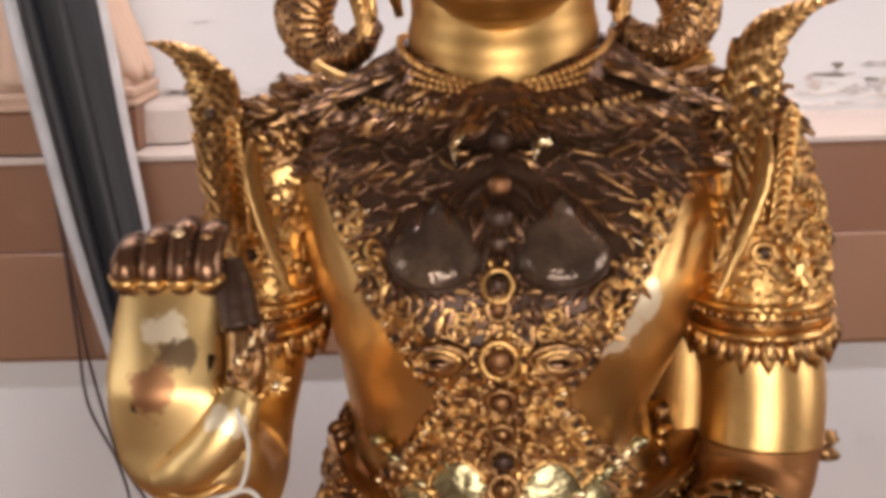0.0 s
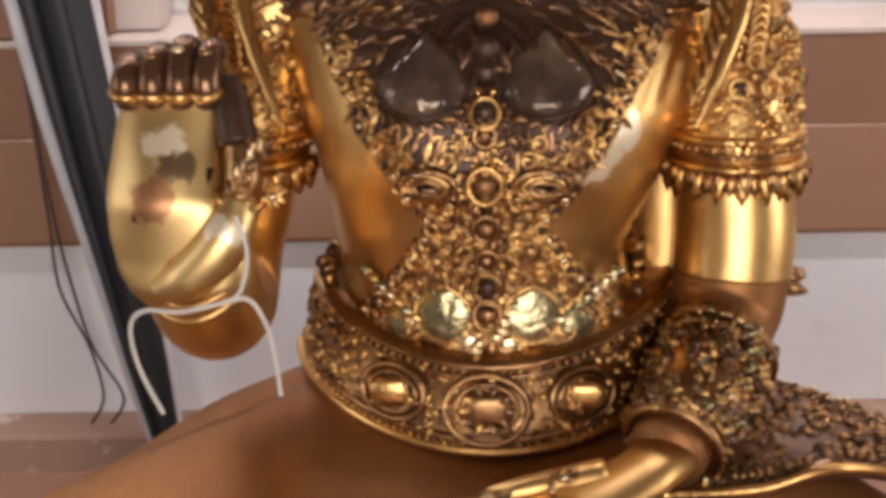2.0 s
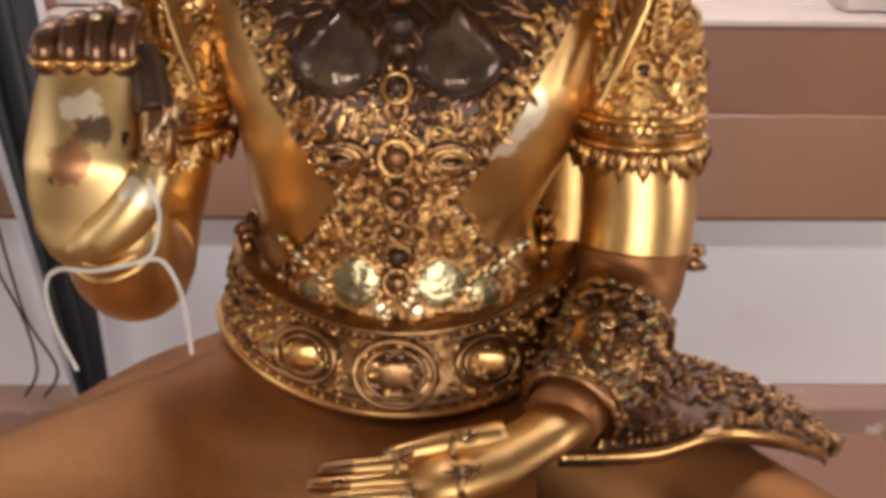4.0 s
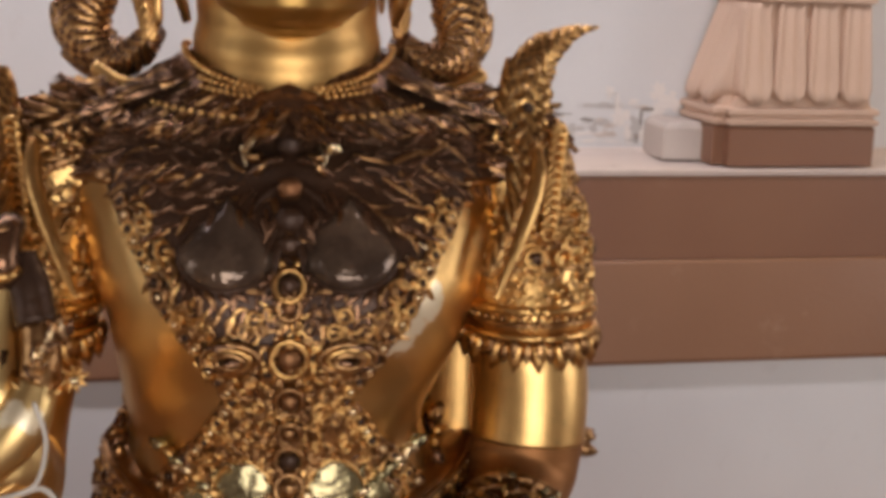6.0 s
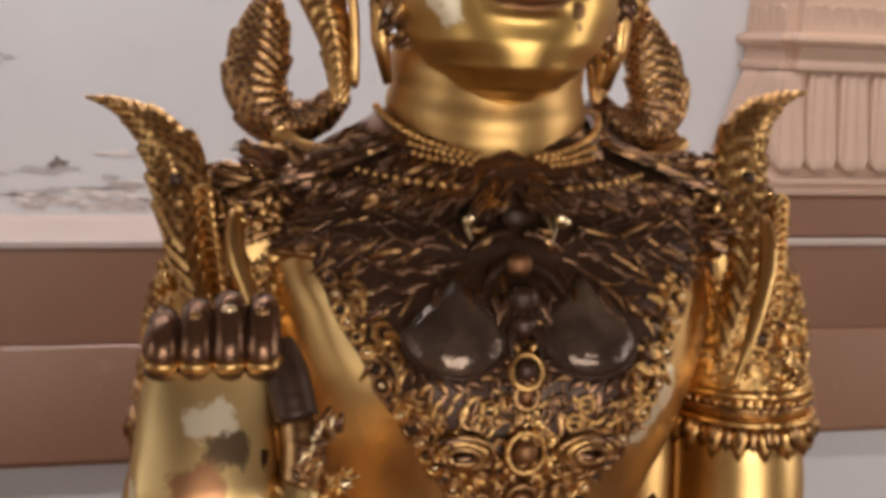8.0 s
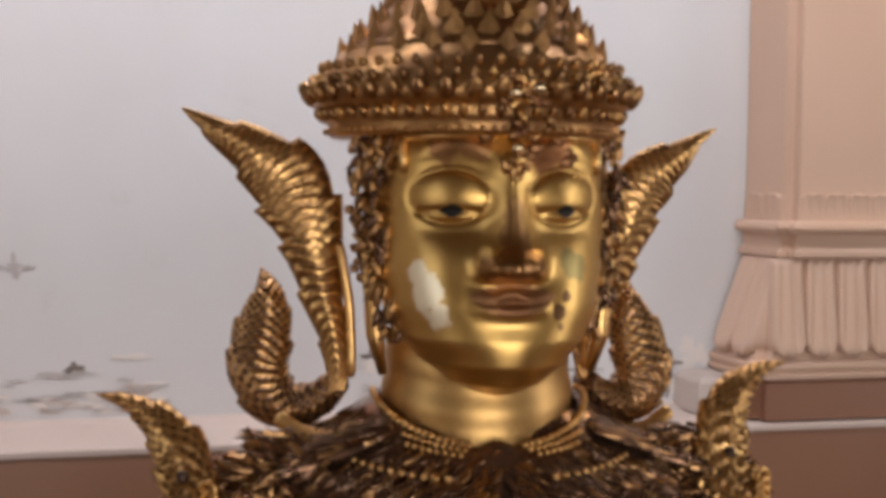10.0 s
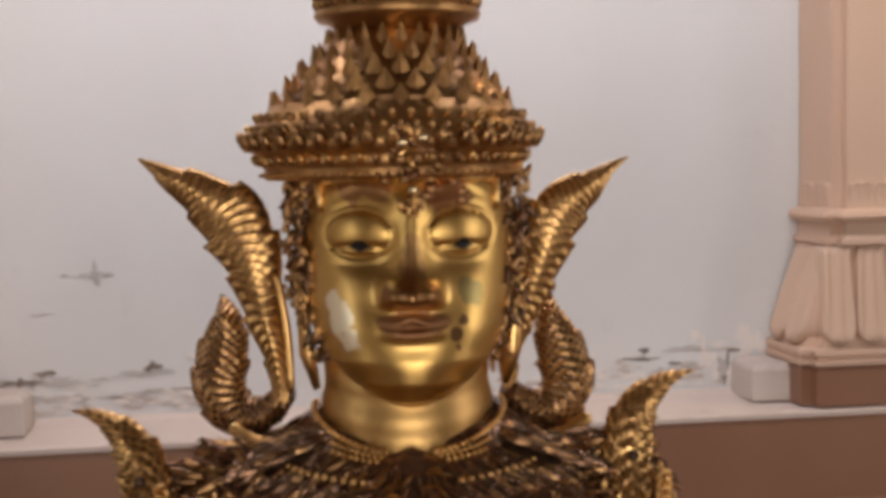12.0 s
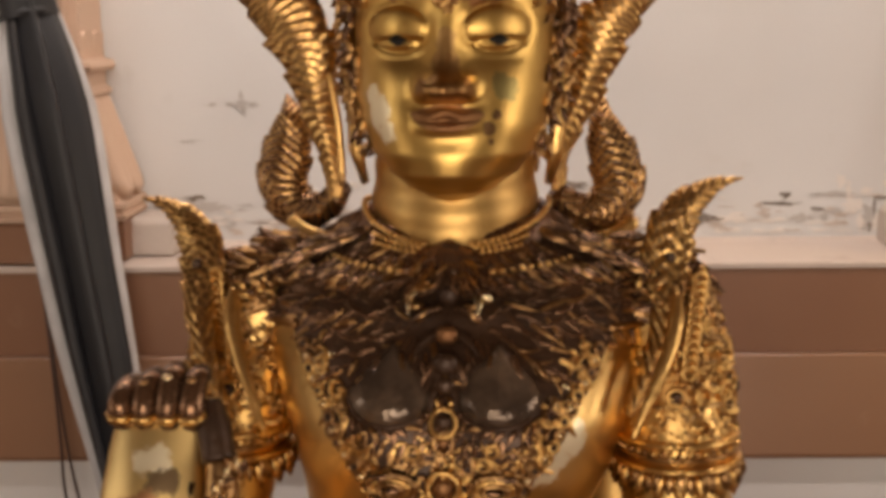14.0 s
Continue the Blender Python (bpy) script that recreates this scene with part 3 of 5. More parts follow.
def face_relief(x, z):
    """How far the carved features stand out of the plain front of the head."""
    ax = abs(x)
    d = 0.0
    u = min(1, max(0, (1.958 - z) / 0.088))
    end = min(1, max(0, (z - 1.8485) / 0.011))
    end = end * end * (3 - 2 * end) * min(1, max(0, (1.968 - z) / 0.02))
    d += (0.005 + 0.019 * u ** 1.3) * math.exp(-((x / (0.010 + 0.011 * u)) ** 2)) * end
    d += 0.009 * bell(x, 0, 0.015) * bell(z, 1.864, 0.012)
    d += 0.011 * bell(ax, 0.0195, 0.0085) * bell(z, 1.864, 0.011)
    arch = 1.942 + 0.021 * math.cos(min(1, abs(ax - 0.044) / 0.045) * math.pi / 2)
    d += 0.0030 * math.exp(-(((z - arch) / 0.007) ** 2)) * bell(ax, 0.044, 0.035)
    e = ((ax - 0.047) / 0.037) ** 2 + ((z - 1.918) / 0.028) ** 2
    d -= 0.012 * math.exp(-(e ** 1.5))
    q = ((ax - 0.047) / 0.030) ** 2 + ((z - 1.919) / 0.021) ** 2
    if q < 1:
        d += 0.014 * math.sqrt(1 - q)
    rim = abs(math.sqrt(q) - 1.2)
    d += 0.0014 * math.exp(-((rim / 0.16) ** 2))
    slit = 1.9075 - 2.4 * (ax - 0.047) ** 2
    d -= 0.004 * math.exp(-(((z - slit) / 0.0026) ** 2)) * (0.023 < ax < 0.071)
    lip = max(0.0, 1 - (ax / 0.035) ** 2)
    smile = 2.5 * ax * ax
    bow = 0.0025 * math.cos(ax / 0.016 * math.pi) if ax < 0.016 else -0.0025
    d += 0.0052 * lip * bell(z, 1.8400 + bow + smile, 0.0052) + 0.0060 * lip * bell(z, 1.8275 + smile, 0.0066)
    d -= 0.0030 * lip * bell(z, 1.8340 + smile, 0.0018)
    d -= 0.0015 * bell(x, 0, 0.006) * bell(z, 1.848, 0.004)
    d += 0.003 * bell(x, 0, 0.030) * bell(z, 1.788, 0.020)
    d += 0.004 * bell(ax, 0.055, 0.034) * bell(z, 1.842, 0.036)
    return d


def head_front(x, z):
    a, f, b = lerp_table(HEAD, z)
    c = (f + b) * 0.5
    u = min(0.999, abs(x) / a)
    return c - (c - f) * (1 - u ** 2.25) ** (1 / 2.25) - face_relief(x, z) * (1 - u ** 6)


rows = []
for k in range(150):
    z = 1.752 + 0.258 * k / 149
    a, f, b = lerp_table(HEAD, z)
    c = (f + b) * 0.5
    ring = []
    for i in range(180):
        t = 2 * math.pi * i / 180
        if i >= 90:
            w = (t - math.pi) / math.pi * 2 - 1
            x = a * (0.62 * w + 0.38 * math.sin(w * math.pi / 2))
            y = head_front(x, z)
        else:
            x = a * math.cos(t)
            y = c + (b - c) * math.sin(t)
        ring.append((x, y, z))
    rows.append(ring)


def face_paint(k, i):
    x, _, z = rows[k][i]
    ax = abs(x)
    if i < 90:
        return FG
    if (((ax - 0.0475) / 0.0088) ** 2 + ((z - 1.9070) / 0.0046) ** 2) < 1:
        return BK
    if abs(z - 1.8355 - 2.5 * ax * ax) < 0.0125 * (1 - (ax / 0.034) ** 2) ** 0.6 if ax < 0.034 else False:
        return LP
    return FG


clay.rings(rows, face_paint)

# ---- arms and legs ----


def spline(stations, per=7):
    """A smooth line through rows of any numbers."""
    pts = [np.array(s, float) for s in stations]
    out = []
    for a in range(len(pts) - 1):
        p0, p1, p2, p3 = (pts[min(max(a + q, 0), len(pts) - 1)] for q in (-1, 0, 1, 2))
        for k in range(per + (a == len(pts) - 2)):
            u = k / per
            out.append(0.5 * ((2 * p1) + (p2 - p0) * u + (2 * p0 - 5 * p1 + 4 * p2 - p3) * u * u + (3 * p1 - p0 - 3 * p2 + p3) * u ** 3))
    return out


def limb(stations, mat, n=26, per=8, flat=1.0):
    """A limb through stations of (point, radius), smoothed between them."""
    pts, rad = [], []
    for a in range(len(stations) - 1):
        p0, p1, p2, p3 = (Vector(stations[min(max(a + q, 0), len(stations) - 1)][0]) for q in (-1, 0, 1, 2))
        r1, r2 = stations[a][1], stations[a + 1][1]
        for k in range(per + (a == len(stations) - 2)):
            u = k / per
            pts.append(0.5 * ((2 * p1) + (p2 - p0) * u + (2 * p0 - 5 * p1 + 4 * p2 - p3) * u * u + (3 * p1 - p0 - 3 * p2 + p3) * u ** 3))
            rad.append(r1 + (r2 - r1) * (u * u * (3 - 2 * u)))
    clay.tube(pts, rad, mat, n, flat, (0.03, 1, 0.05))


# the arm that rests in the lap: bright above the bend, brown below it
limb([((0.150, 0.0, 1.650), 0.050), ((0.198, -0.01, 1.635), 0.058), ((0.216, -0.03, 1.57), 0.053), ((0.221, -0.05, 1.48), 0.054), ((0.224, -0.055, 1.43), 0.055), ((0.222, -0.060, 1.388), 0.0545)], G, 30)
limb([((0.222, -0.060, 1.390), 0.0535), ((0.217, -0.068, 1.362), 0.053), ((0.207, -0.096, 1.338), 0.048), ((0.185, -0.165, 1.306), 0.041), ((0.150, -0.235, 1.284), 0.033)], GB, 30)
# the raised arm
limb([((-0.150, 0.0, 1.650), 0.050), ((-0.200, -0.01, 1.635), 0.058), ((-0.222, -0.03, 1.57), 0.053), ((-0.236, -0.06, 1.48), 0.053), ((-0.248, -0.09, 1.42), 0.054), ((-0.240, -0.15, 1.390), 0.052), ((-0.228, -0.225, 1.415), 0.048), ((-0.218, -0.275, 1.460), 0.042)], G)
# crossed legs, the dark room they reflect put into their brown colour
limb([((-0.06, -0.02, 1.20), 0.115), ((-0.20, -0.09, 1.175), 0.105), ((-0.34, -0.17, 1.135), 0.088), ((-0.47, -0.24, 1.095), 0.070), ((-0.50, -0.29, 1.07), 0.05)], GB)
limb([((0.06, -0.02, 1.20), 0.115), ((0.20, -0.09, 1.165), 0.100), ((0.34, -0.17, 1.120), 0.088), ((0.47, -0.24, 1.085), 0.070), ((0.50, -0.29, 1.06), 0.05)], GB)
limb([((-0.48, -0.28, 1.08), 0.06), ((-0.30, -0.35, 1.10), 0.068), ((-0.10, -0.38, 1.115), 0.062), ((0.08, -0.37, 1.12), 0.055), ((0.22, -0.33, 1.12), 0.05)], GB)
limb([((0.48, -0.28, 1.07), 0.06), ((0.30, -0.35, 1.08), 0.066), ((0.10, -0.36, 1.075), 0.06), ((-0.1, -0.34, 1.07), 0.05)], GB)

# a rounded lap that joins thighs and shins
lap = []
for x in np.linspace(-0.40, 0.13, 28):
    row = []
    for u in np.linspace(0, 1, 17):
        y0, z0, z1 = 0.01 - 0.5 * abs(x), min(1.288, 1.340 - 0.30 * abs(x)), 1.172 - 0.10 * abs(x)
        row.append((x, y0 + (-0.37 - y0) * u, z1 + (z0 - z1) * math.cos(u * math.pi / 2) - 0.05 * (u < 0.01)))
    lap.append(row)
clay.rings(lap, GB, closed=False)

# the hand in the lap, palm up, fingers towards the other knee
hand_line = [(0.160, -0.222, 1.288), (0.130, -0.252, 1.274), (0.095, -0.276, 1.262), (0.060, -0.290, 1.254), (0.025, -0.300, 1.249)]
clay.tube(hand_line, [0.031, 0.029, 0.032, 0.033, 0.028], G, 22, 0.62)
for k in range(4):
    y, z = -0.278 - 0.016 * k, 1.258 - 0.006 * k
    limb([((0.048, y, z), 0.0100), ((0.012, y - 0.006, z + 0.001), 0.0092), ((-0.025, y - 0.008, z - 0.002), 0.0084), ((-0.062 + 0.006 * abs(k - 1), y - 0.006, z - 0.006), 0.005)], lambda q, i: OM if q > 9 else G, 12, 5)
limb([((0.100, -0.262, 1.280), 0.013), ((0.055, -0.276, 1.277), 0.011), ((0.005, -0.284, 1.268), 0.008)], G, 12, 5)
for p in ((0.030, -0.325, 1.243), (0.062, -0.282, 1.278), (0.016, -0.290, 1.262), (0.070, -0.315, 1.262)):
    clay.ring(p, (0.9, -0.3, 0.1), 0.012, 0.0032, OM)
    for q in range(5):
        clay.plume((p[0] + rnd.uniform(-0.006, 0.006), p[1] - 0.008, p[2] + 0.010), (0, -0.7, 0.7), (rnd.uniform(-1, 1), 0, rnd.uniform(-0.3, 1)), 0.014, 0.006, 0.005, rnd.choice((OM, GL, OD)), 0.8)

def hand_back(z):
    """The raised hand leans back above the middle of its palm."""
    return -0.292 + 0.4 * max(0.0, z - 1.52)


# the raised hand: a deep palm turned to the front, four bent fingers, thumb
PALM_EDGE = [(1.424, -0.232, -0.197), (1.432, -0.255, -0.184), (1.446, -0.268, -0.174), (1.466, -0.277, -0.172), (1.495, -0.281, -0.176), (1.53, -0.281, -0.188), (1.56, -0.277, -0.191), (1.598, -0.271, -0.190)]
palm = []
for k in range(33):
    z = 1.424 + 0.174 * k / 32
    lo, hi = lerp_table(PALM_EDGE, z)
    deep = 0.028 * min(1.0, 0.45 + (z - 1.424) / 0.05)
    ring = []
    for i in range(48):
        c, q = math.cos(2 * math.pi * i / 48), math.sin(2 * math.pi * i / 48)
        x = (lo + hi) / 2 + (hi - lo) / 2 * math.copysign(abs(c) ** 0.7, c)
        y = hand_back(z) + deep * math.copysign(abs(q) ** 0.7, q)
        if q < 0:
            inner = max(0.0, 1 - (abs(x + 0.236) / 0.038) ** 4) * max(0.0, min(1.0, (z - 1.452) / 0.02))
            y += 0.004 * inner - 0.009 * inner * bell(x, -0.236, 0.032) * bell(z, 1.535, 0.05)
        ring.append((x, y, z))
    palm.append(ring)
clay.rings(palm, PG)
for k in range(4):
    x = -0.2615 + 0.0205 * k
    top = (0.0, 0.006, 0.011, 0.009)[k]
    limb([((x, -0.282, 1.592), 0.0116), ((x, -0.288, 1.606), 0.0116), ((x + 0.001, -0.274, 1.617 + top), 0.0106), ((x + 0.001, -0.252, 1.617 + top), 0.0088)], OD, 14, 6)
    clay.blob((x, -0.285, 1.619 + top), 0.0052, OM if k % 2 else GL, (1, 0.7, 0.8))
    clay.tube([(x - 0.0105, -0.288, 1.600), (x - 0.005, -0.297, 1.5965), (x + 0.005, -0.297, 1.5965), (x + 0.0105, -0.288, 1.600)], [0.0042] * 4, OG, 8)
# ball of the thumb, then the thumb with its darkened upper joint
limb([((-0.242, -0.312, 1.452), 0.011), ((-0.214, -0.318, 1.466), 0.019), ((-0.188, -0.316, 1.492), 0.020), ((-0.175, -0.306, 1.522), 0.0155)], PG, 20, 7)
limb([((-0.178, -0.306, 1.512), 0.0150), ((-0.174, -0.300, 1.535), 0.0148), ((-0.176, -0.290, 1.560), 0.0140)], OM, 16, 5)
limb([((-0.178, -0.290, 1.560), 0.0150), ((-0.184, -0.280, 1.585), 0.0150), ((-0.190, -0.270, 1.606), 0.0110)], RC, 16, 5)
# dark strip along the thumb's crease, the crease shade put into its colour
clay.tube([(-0.200, -0.318, 1.490), (-0.204, -0.312, 1.515), (-0.198, -0.302, 1.545)], [0.003, 0.004, 0.003], RC, 8)
# ring with a small flower on the thumb
clay.ring((-0.175, -0.302, 1.524), (0.25, -0.3, 1), 0.0185, 0.0036, OG, 22)
for k in range(8):
    a = k * math.pi / 4
    clay.plume((-0.150, -0.308, 1.526), (0.5, -1, 0), (math.cos(a), 0, math.sin(a)), 0.011, 0.006, 0.005, OG, 0.5)
clay.blob((-0.149, -0.314, 1.526), 0.0042, GL)
for k in range(30):
    u = rnd.random()
    clay.plume((-0.176 + 0.020 * u + rnd.uniform(-0.010, 0.006), -0.318 + 0.016 * u, 1.528 + 0.030 * u), (rnd.uniform(-0.4, 0.6), -1, 0), (rnd.uniform(-1, 1), 0, 1), rnd.uniform(0.010, 0.018), 0.006, 0.005, rnd.choice((OD, OM, OM, GL)), rnd.uniform(-0.9, 0.9))
# folds at the wrist
for dz in (0.0, 0.012):
    clay.tube([tuple(p) for p in spline([(-0.258, -0.296, 1.438 + dz), (-0.225, -0.316, 1.428 + dz), (-0.192, -0.314, 1.438 + dz), (-0.174, -0.296, 1.462 + dz)], 6)], [0.0015] + [0.0032] * 17 + [0.0015], G, 8)

# cloth hanging at the back, seen between arm and body
limb([((0.165, 0.040, 1.20), 0.062), ((0.168, 0.03, 1.35), 0.058), ((0.165, 0.02, 1.48), 0.046), ((0.16, 0.02, 1.56), 0.03)], G)

# ---- crown ----
CROWN = 0.985


def crown_axis(z):
    """The crown leans a little: its middle at a height."""
    return -0.014 + 0.009 * min(1, max(0, (z - 2.03) / 0.09))


def crown_ring(profile, mat, n=72, wave=None):
    clay.lathe(profile, (crown_axis(profile[len(profile) // 2][1]), 0.0, 0.0), mat, n, CROWN, 1.02, wave)


crown_ring([(0.090, 1.970), (0.124, 1.968), (0.129, 1.973), (0.126, 1.978), (0.131, 1.981), (0.133, 1.987), (0.131, 1.991), (0.139, 1.994), (0.143, 2.000), (0.143, 2.007), (0.138, 2.013), (0.138, 2.020), (0.131, 2.024), (0.131, 2.030), (0.122, 2.033), (0.119, 2.040)], HB)
crown_ring([(0.1150, 2.036), (0.110, 2.047), (0.088, 2.072), (0.065, 2.102), (0.059, 2.112)], OM)
crown_ring([(0.060, 2.108), (0.066, 2.116), (0.080, 2.121), (0.083, 2.126), (0.079, 2.132), (0.080, 2.142), (0.083, 2.149), (0.080, 2.154), (0.062, 2.158)], HB)
crown_ring([(0.060, 2.157), (0.055, 2.172), (0.036, 2.19), (0.031, 2.205), (0.030, 2.212)], HB)
crown_ring([(0.030, 2.210), (0.048, 2.217), (0.055, 2.222), (0.053, 2.232), (0.056, 2.238), (0.036, 2.244), (0.028, 2.262), (0.036, 2.266), (0.038, 2.274), (0.022, 2.282), (0.017, 2.31), (0.022, 2.314), (0.012, 2.33), (0.003, 2.41)], HB, 32)


def radial(a, r, z):
    return (crown_axis(z) + CROWN * r * math.cos(a), 1.02 * r * math.sin(a), z), (math.cos(a), math.sin(a), 0)


def crown_row(count, r, z, length, width, mats, lean=0.25, shift=0.0, high=0.008):
    for k in range(count):
        a = 2 * math.pi * (k + shift) / count
        p, nrm = radial(a, r, z)
        clay.leaf(p, (nrm[0], nrm[1], lean), (-lean * nrm[0], -lean * nrm[1], 1), length, width, high, rnd.choice(mats))


def stud_row(count, r, z, wide, tall, out, mat, shift):
    """Pointed studs round the crown, each a four-sided spike."""
    for k in range(count):
        a = 2 * math.pi * (k + shift) / count
        p, nrm = radial(a, r, z)
        p, nrm = Vector(p), Vector(nrm)
        t = Vector((-nrm.y, nrm.x, 0))
        low = [p - t * (wide / 2) + nrm * 0.002, p + nrm * (out * 0.7), p + t * (wide / 2) + nrm * 0.002, p - nrm * 0.012]
        tip = p + Vector((0, 0, tall)) + nrm * (0.35 * out)
        for i in range(4):
            clay.add([low[i], low[(i + 1) % 4], tip], [(0, 1, 2)], mat)


for k in range(5):
    r = 0.114 - 0.0125 * k
    z = 2.035 + 0.0148 * k
    stud_row(24, r + 0.001, z - 0.001, 0.027 - 0.003 * k, 0.021, 0.010, HB, 0.25 + 0.5 * (k % 2))
for k in range(2):
    crown_row(18 - 3 * k, 0.064 - 0.016 * k, 2.156 + 0.016 * k, 0.024, 0.018, (HB, HB, OG), 0.1, 0.5 * k, 0.008)
crown_row(40, 0.143, 1.996, 0.021, 0.018, (HB, OM, OM), -0.30, 0.0, 0.006)
crown_row(60, 0.1385, 2.010, 0.012, 0.009, (HB, OM, OG), -0.3, 0.5, 0.004)
crown_row(48, 0.131, 2.022, 0.011, 0.009, (HB, OM), -0.2, 0.0, 0.004)
crown_row(56, 0.1325, 1.982, 0.012, 0.010, (HB, OM, OG), -0.4, 0.0, 0.004)
crown_row(40, 0.0800, 2.131, 0.012, 0.009, (HB, OM, OG), 0.0, 0.5, 0.004)
crown_row(44, 0.0800, 2.141, 0.011, 0.008, (HB, OM), 0.0, 0.0, 0.004)
crown_row(16, 0.081, 2.150, 0.013, 0.014, (OM, HB), -0.2, 0.0, 0.004)
crown_row(20, 0.054, 2.222, 0.014, 0.012, (HB, OG), 0.0, 0.0, 0.004)
for k in range(90):
    p, nrm = radial(2 * math.pi * k / 90, 0.129, 1.973)
    clay.blob(p, 0.0025, HB, n=6)
# temple strips of foliage in front of the ears, and the brow band
for side in (-1, 1):
    for k in range(130):
        z = 1.79 + 0.19 * rnd.random() ** 0.8
        out = rnd.uniform(-0.008, 0.012 + 0.014 * max(0, (z - 1.88) / 0.1))
        x = side * (lerp_table(HEAD, z)[0] + out)
        clay.plume((x, -0.040 + 1.1 * out + rnd.uniform(-0.012, 0.02), z), (side, -0.9, 0.1), (rnd.uniform(-0.4, 0.4), 0, rnd.choice((1, -1))), rnd.uniform(0.012, 0.020), 0.008, 0.005, rnd.choice((OM, OD, HB)), rnd.uniform(-1.5, 1.5))
    edge = [(side * 0.082, head_front(side * 0.082, z) - 0.002, z) for z in (1.972, 1.962, 1.950, 1.938)]
    clay.tube(edge, [0.005, 0.005, 0.004, 0.003], G, 8)
brow = [(x, head_front(x, 1.970) - 0.003, 1.971 - 0.004 * abs(x) / 0.08) for x in np.linspace(-0.084, 0.084, 25)]
clay.tube(brow, [0.0035] * 25, G, 8)
# hanging jewel on the forehead
for k in range(44):
    u = rnd.random()
    z = 2.012 - 0.075 * u
    x = rnd.gauss(0, 0.012 * (1 - 0.75 * u) + 0.002)
    y = -0.147 + 0.45 * max(0, 2.0 - z) if z > 1.972 else head_front(x, z) - 0.004
    clay.leaf((x, y, z), (x * 8, -1, 0.1), (rnd.uniform(-1, 1), 0, rnd.uniform(-1, 0.6)), rnd.uniform(0.010, 0.017), 0.008, 0.006, rnd.choice((LP, HB, HB, OG)))
for p in ((0.012, 2.004), (-0.006, 2.000), (0.003, 1.958)):
    clay.blob((p[0], -0.152 if p[1] > 1.98 else head_front(p[0], p[1]) - 0.006, p[1]), 0.0055, GL)
for k in range(7):
    x = rnd.uniform(0.012, 0.06)
    clay.blob((x, head_front(x, 1.955) - 0.000, rnd.uniform(1.942, 1.966)), 0.005, LP, (1.3, 0.3, 1))


def flame(stations, thick, mats, barb=0.009, slant=0.9, deep=0.0022, lobe=0.036, step=0.22, per=18):
    """A carved flame ornament: a flat tapering horn along rows of (x, y, z, half width), with barbs slanting from its
    middle rib and a stepped outline. mats runs from lit ridge to shaded groove.
    """
    line = spline(stations, per)
    rings, tone = [], []
    run = 0.0
    for k, s in enumerate(line):
        p = Vector(s[:3])
        d = (Vector(line[min(k + 1, len(line) - 1)][:3]) - Vector(line[max(k - 1, 0)][:3])).normalized()
        a = d.cross(Vector((0, -1, 0))).normalized()
        b = a.cross(d)
        b = b if b.y < 0 else -b
        if k:
            run += (p - Vector(line[k - 1][:3])).length
        w = max(0.0012, float(s[3]))
        th = thick * min(1.0, w / 0.016)
        fine = min(1.0, w / 0.012)
        ring, shade = [], []
        for q in np.linspace(0, 2 * math.pi, 30, endpoint=False):
            c, e = math.cos(q), math.sin(q)
            wide = w * (1 - step * 0.6 + step * ((run / lobe + (0.45 if c > 0 else 0.0)) % 1.0))
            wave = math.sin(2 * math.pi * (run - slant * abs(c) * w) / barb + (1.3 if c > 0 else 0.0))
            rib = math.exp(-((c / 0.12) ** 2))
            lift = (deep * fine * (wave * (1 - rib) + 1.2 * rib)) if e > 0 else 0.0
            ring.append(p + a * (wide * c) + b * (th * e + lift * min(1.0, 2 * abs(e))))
            # ridges get the bright gold, grooves the dark: their shade is put into colour
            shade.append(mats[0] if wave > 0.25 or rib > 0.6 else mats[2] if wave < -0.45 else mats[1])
        rings.append(ring)
        tone.append(shade)
    clay.rings(rings, lambda k, i: tone[k][i])


# rows of (x, y, z, half width)
WING = {
    -1: [(-0.129, 0.006, 1.746, 0.008), (-0.131, 0.006, 1.785, 0.013), (-0.144, 0.008, 1.839, 0.021), (-0.153, 0.01, 1.885, 0.030), (-0.172, 0.012, 1.928, 0.036), (-0.204, 0.014, 1.955, 0.024), (-0.235, 0.016, 1.974, 0.012), (-0.264, 0.018, 1.992, 0.001)],
    1: [(0.101, 0.026, 1.752, 0.008), (0.102, 0.026, 1.795, 0.013), (0.122, 0.028, 1.845, 0.020), (0.138, 0.03, 1.890, 0.026), (0.153, 0.032, 1.928, 0.030), (0.183, 0.034, 1.953, 0.019), (0.205, 0.036, 1.970, 0.008), (0.228, 0.038, 1.984, 0.001)],
}
WING_RIB = {-1: [(-0.118, -0.012, 1.76), (-0.120, -0.014, 1.82), (-0.130, -0.010, 1.88)], 1: [(0.094, 0.0, 1.765), (0.098, -0.002, 1.82), (0.116, 0.004, 1.88)]}
CURL = {
    -1: [(-0.126, 0.02, 1.752, 0.012), (-0.150, 0.04, 1.730, 0.018), (-0.178, 0.05, 1.729, 0.025), (-0.197, 0.06, 1.755, 0.028), (-0.193, 0.07, 1.790, 0.028), (-0.188, 0.075, 1.822, 0.018), (-0.194, 0.08, 1.850, 0.001)],
    1: [(0.100, 0.02, 1.752, 0.012), (0.120, 0.03, 1.732, 0.018), (0.146, 0.04, 1.730, 0.025), (0.164, 0.045, 1.753, 0.028), (0.157, 0.05, 1.788, 0.027), (0.147, 0.055, 1.818, 0.017), (0.146, 0.06, 1.850, 0.001)],
}
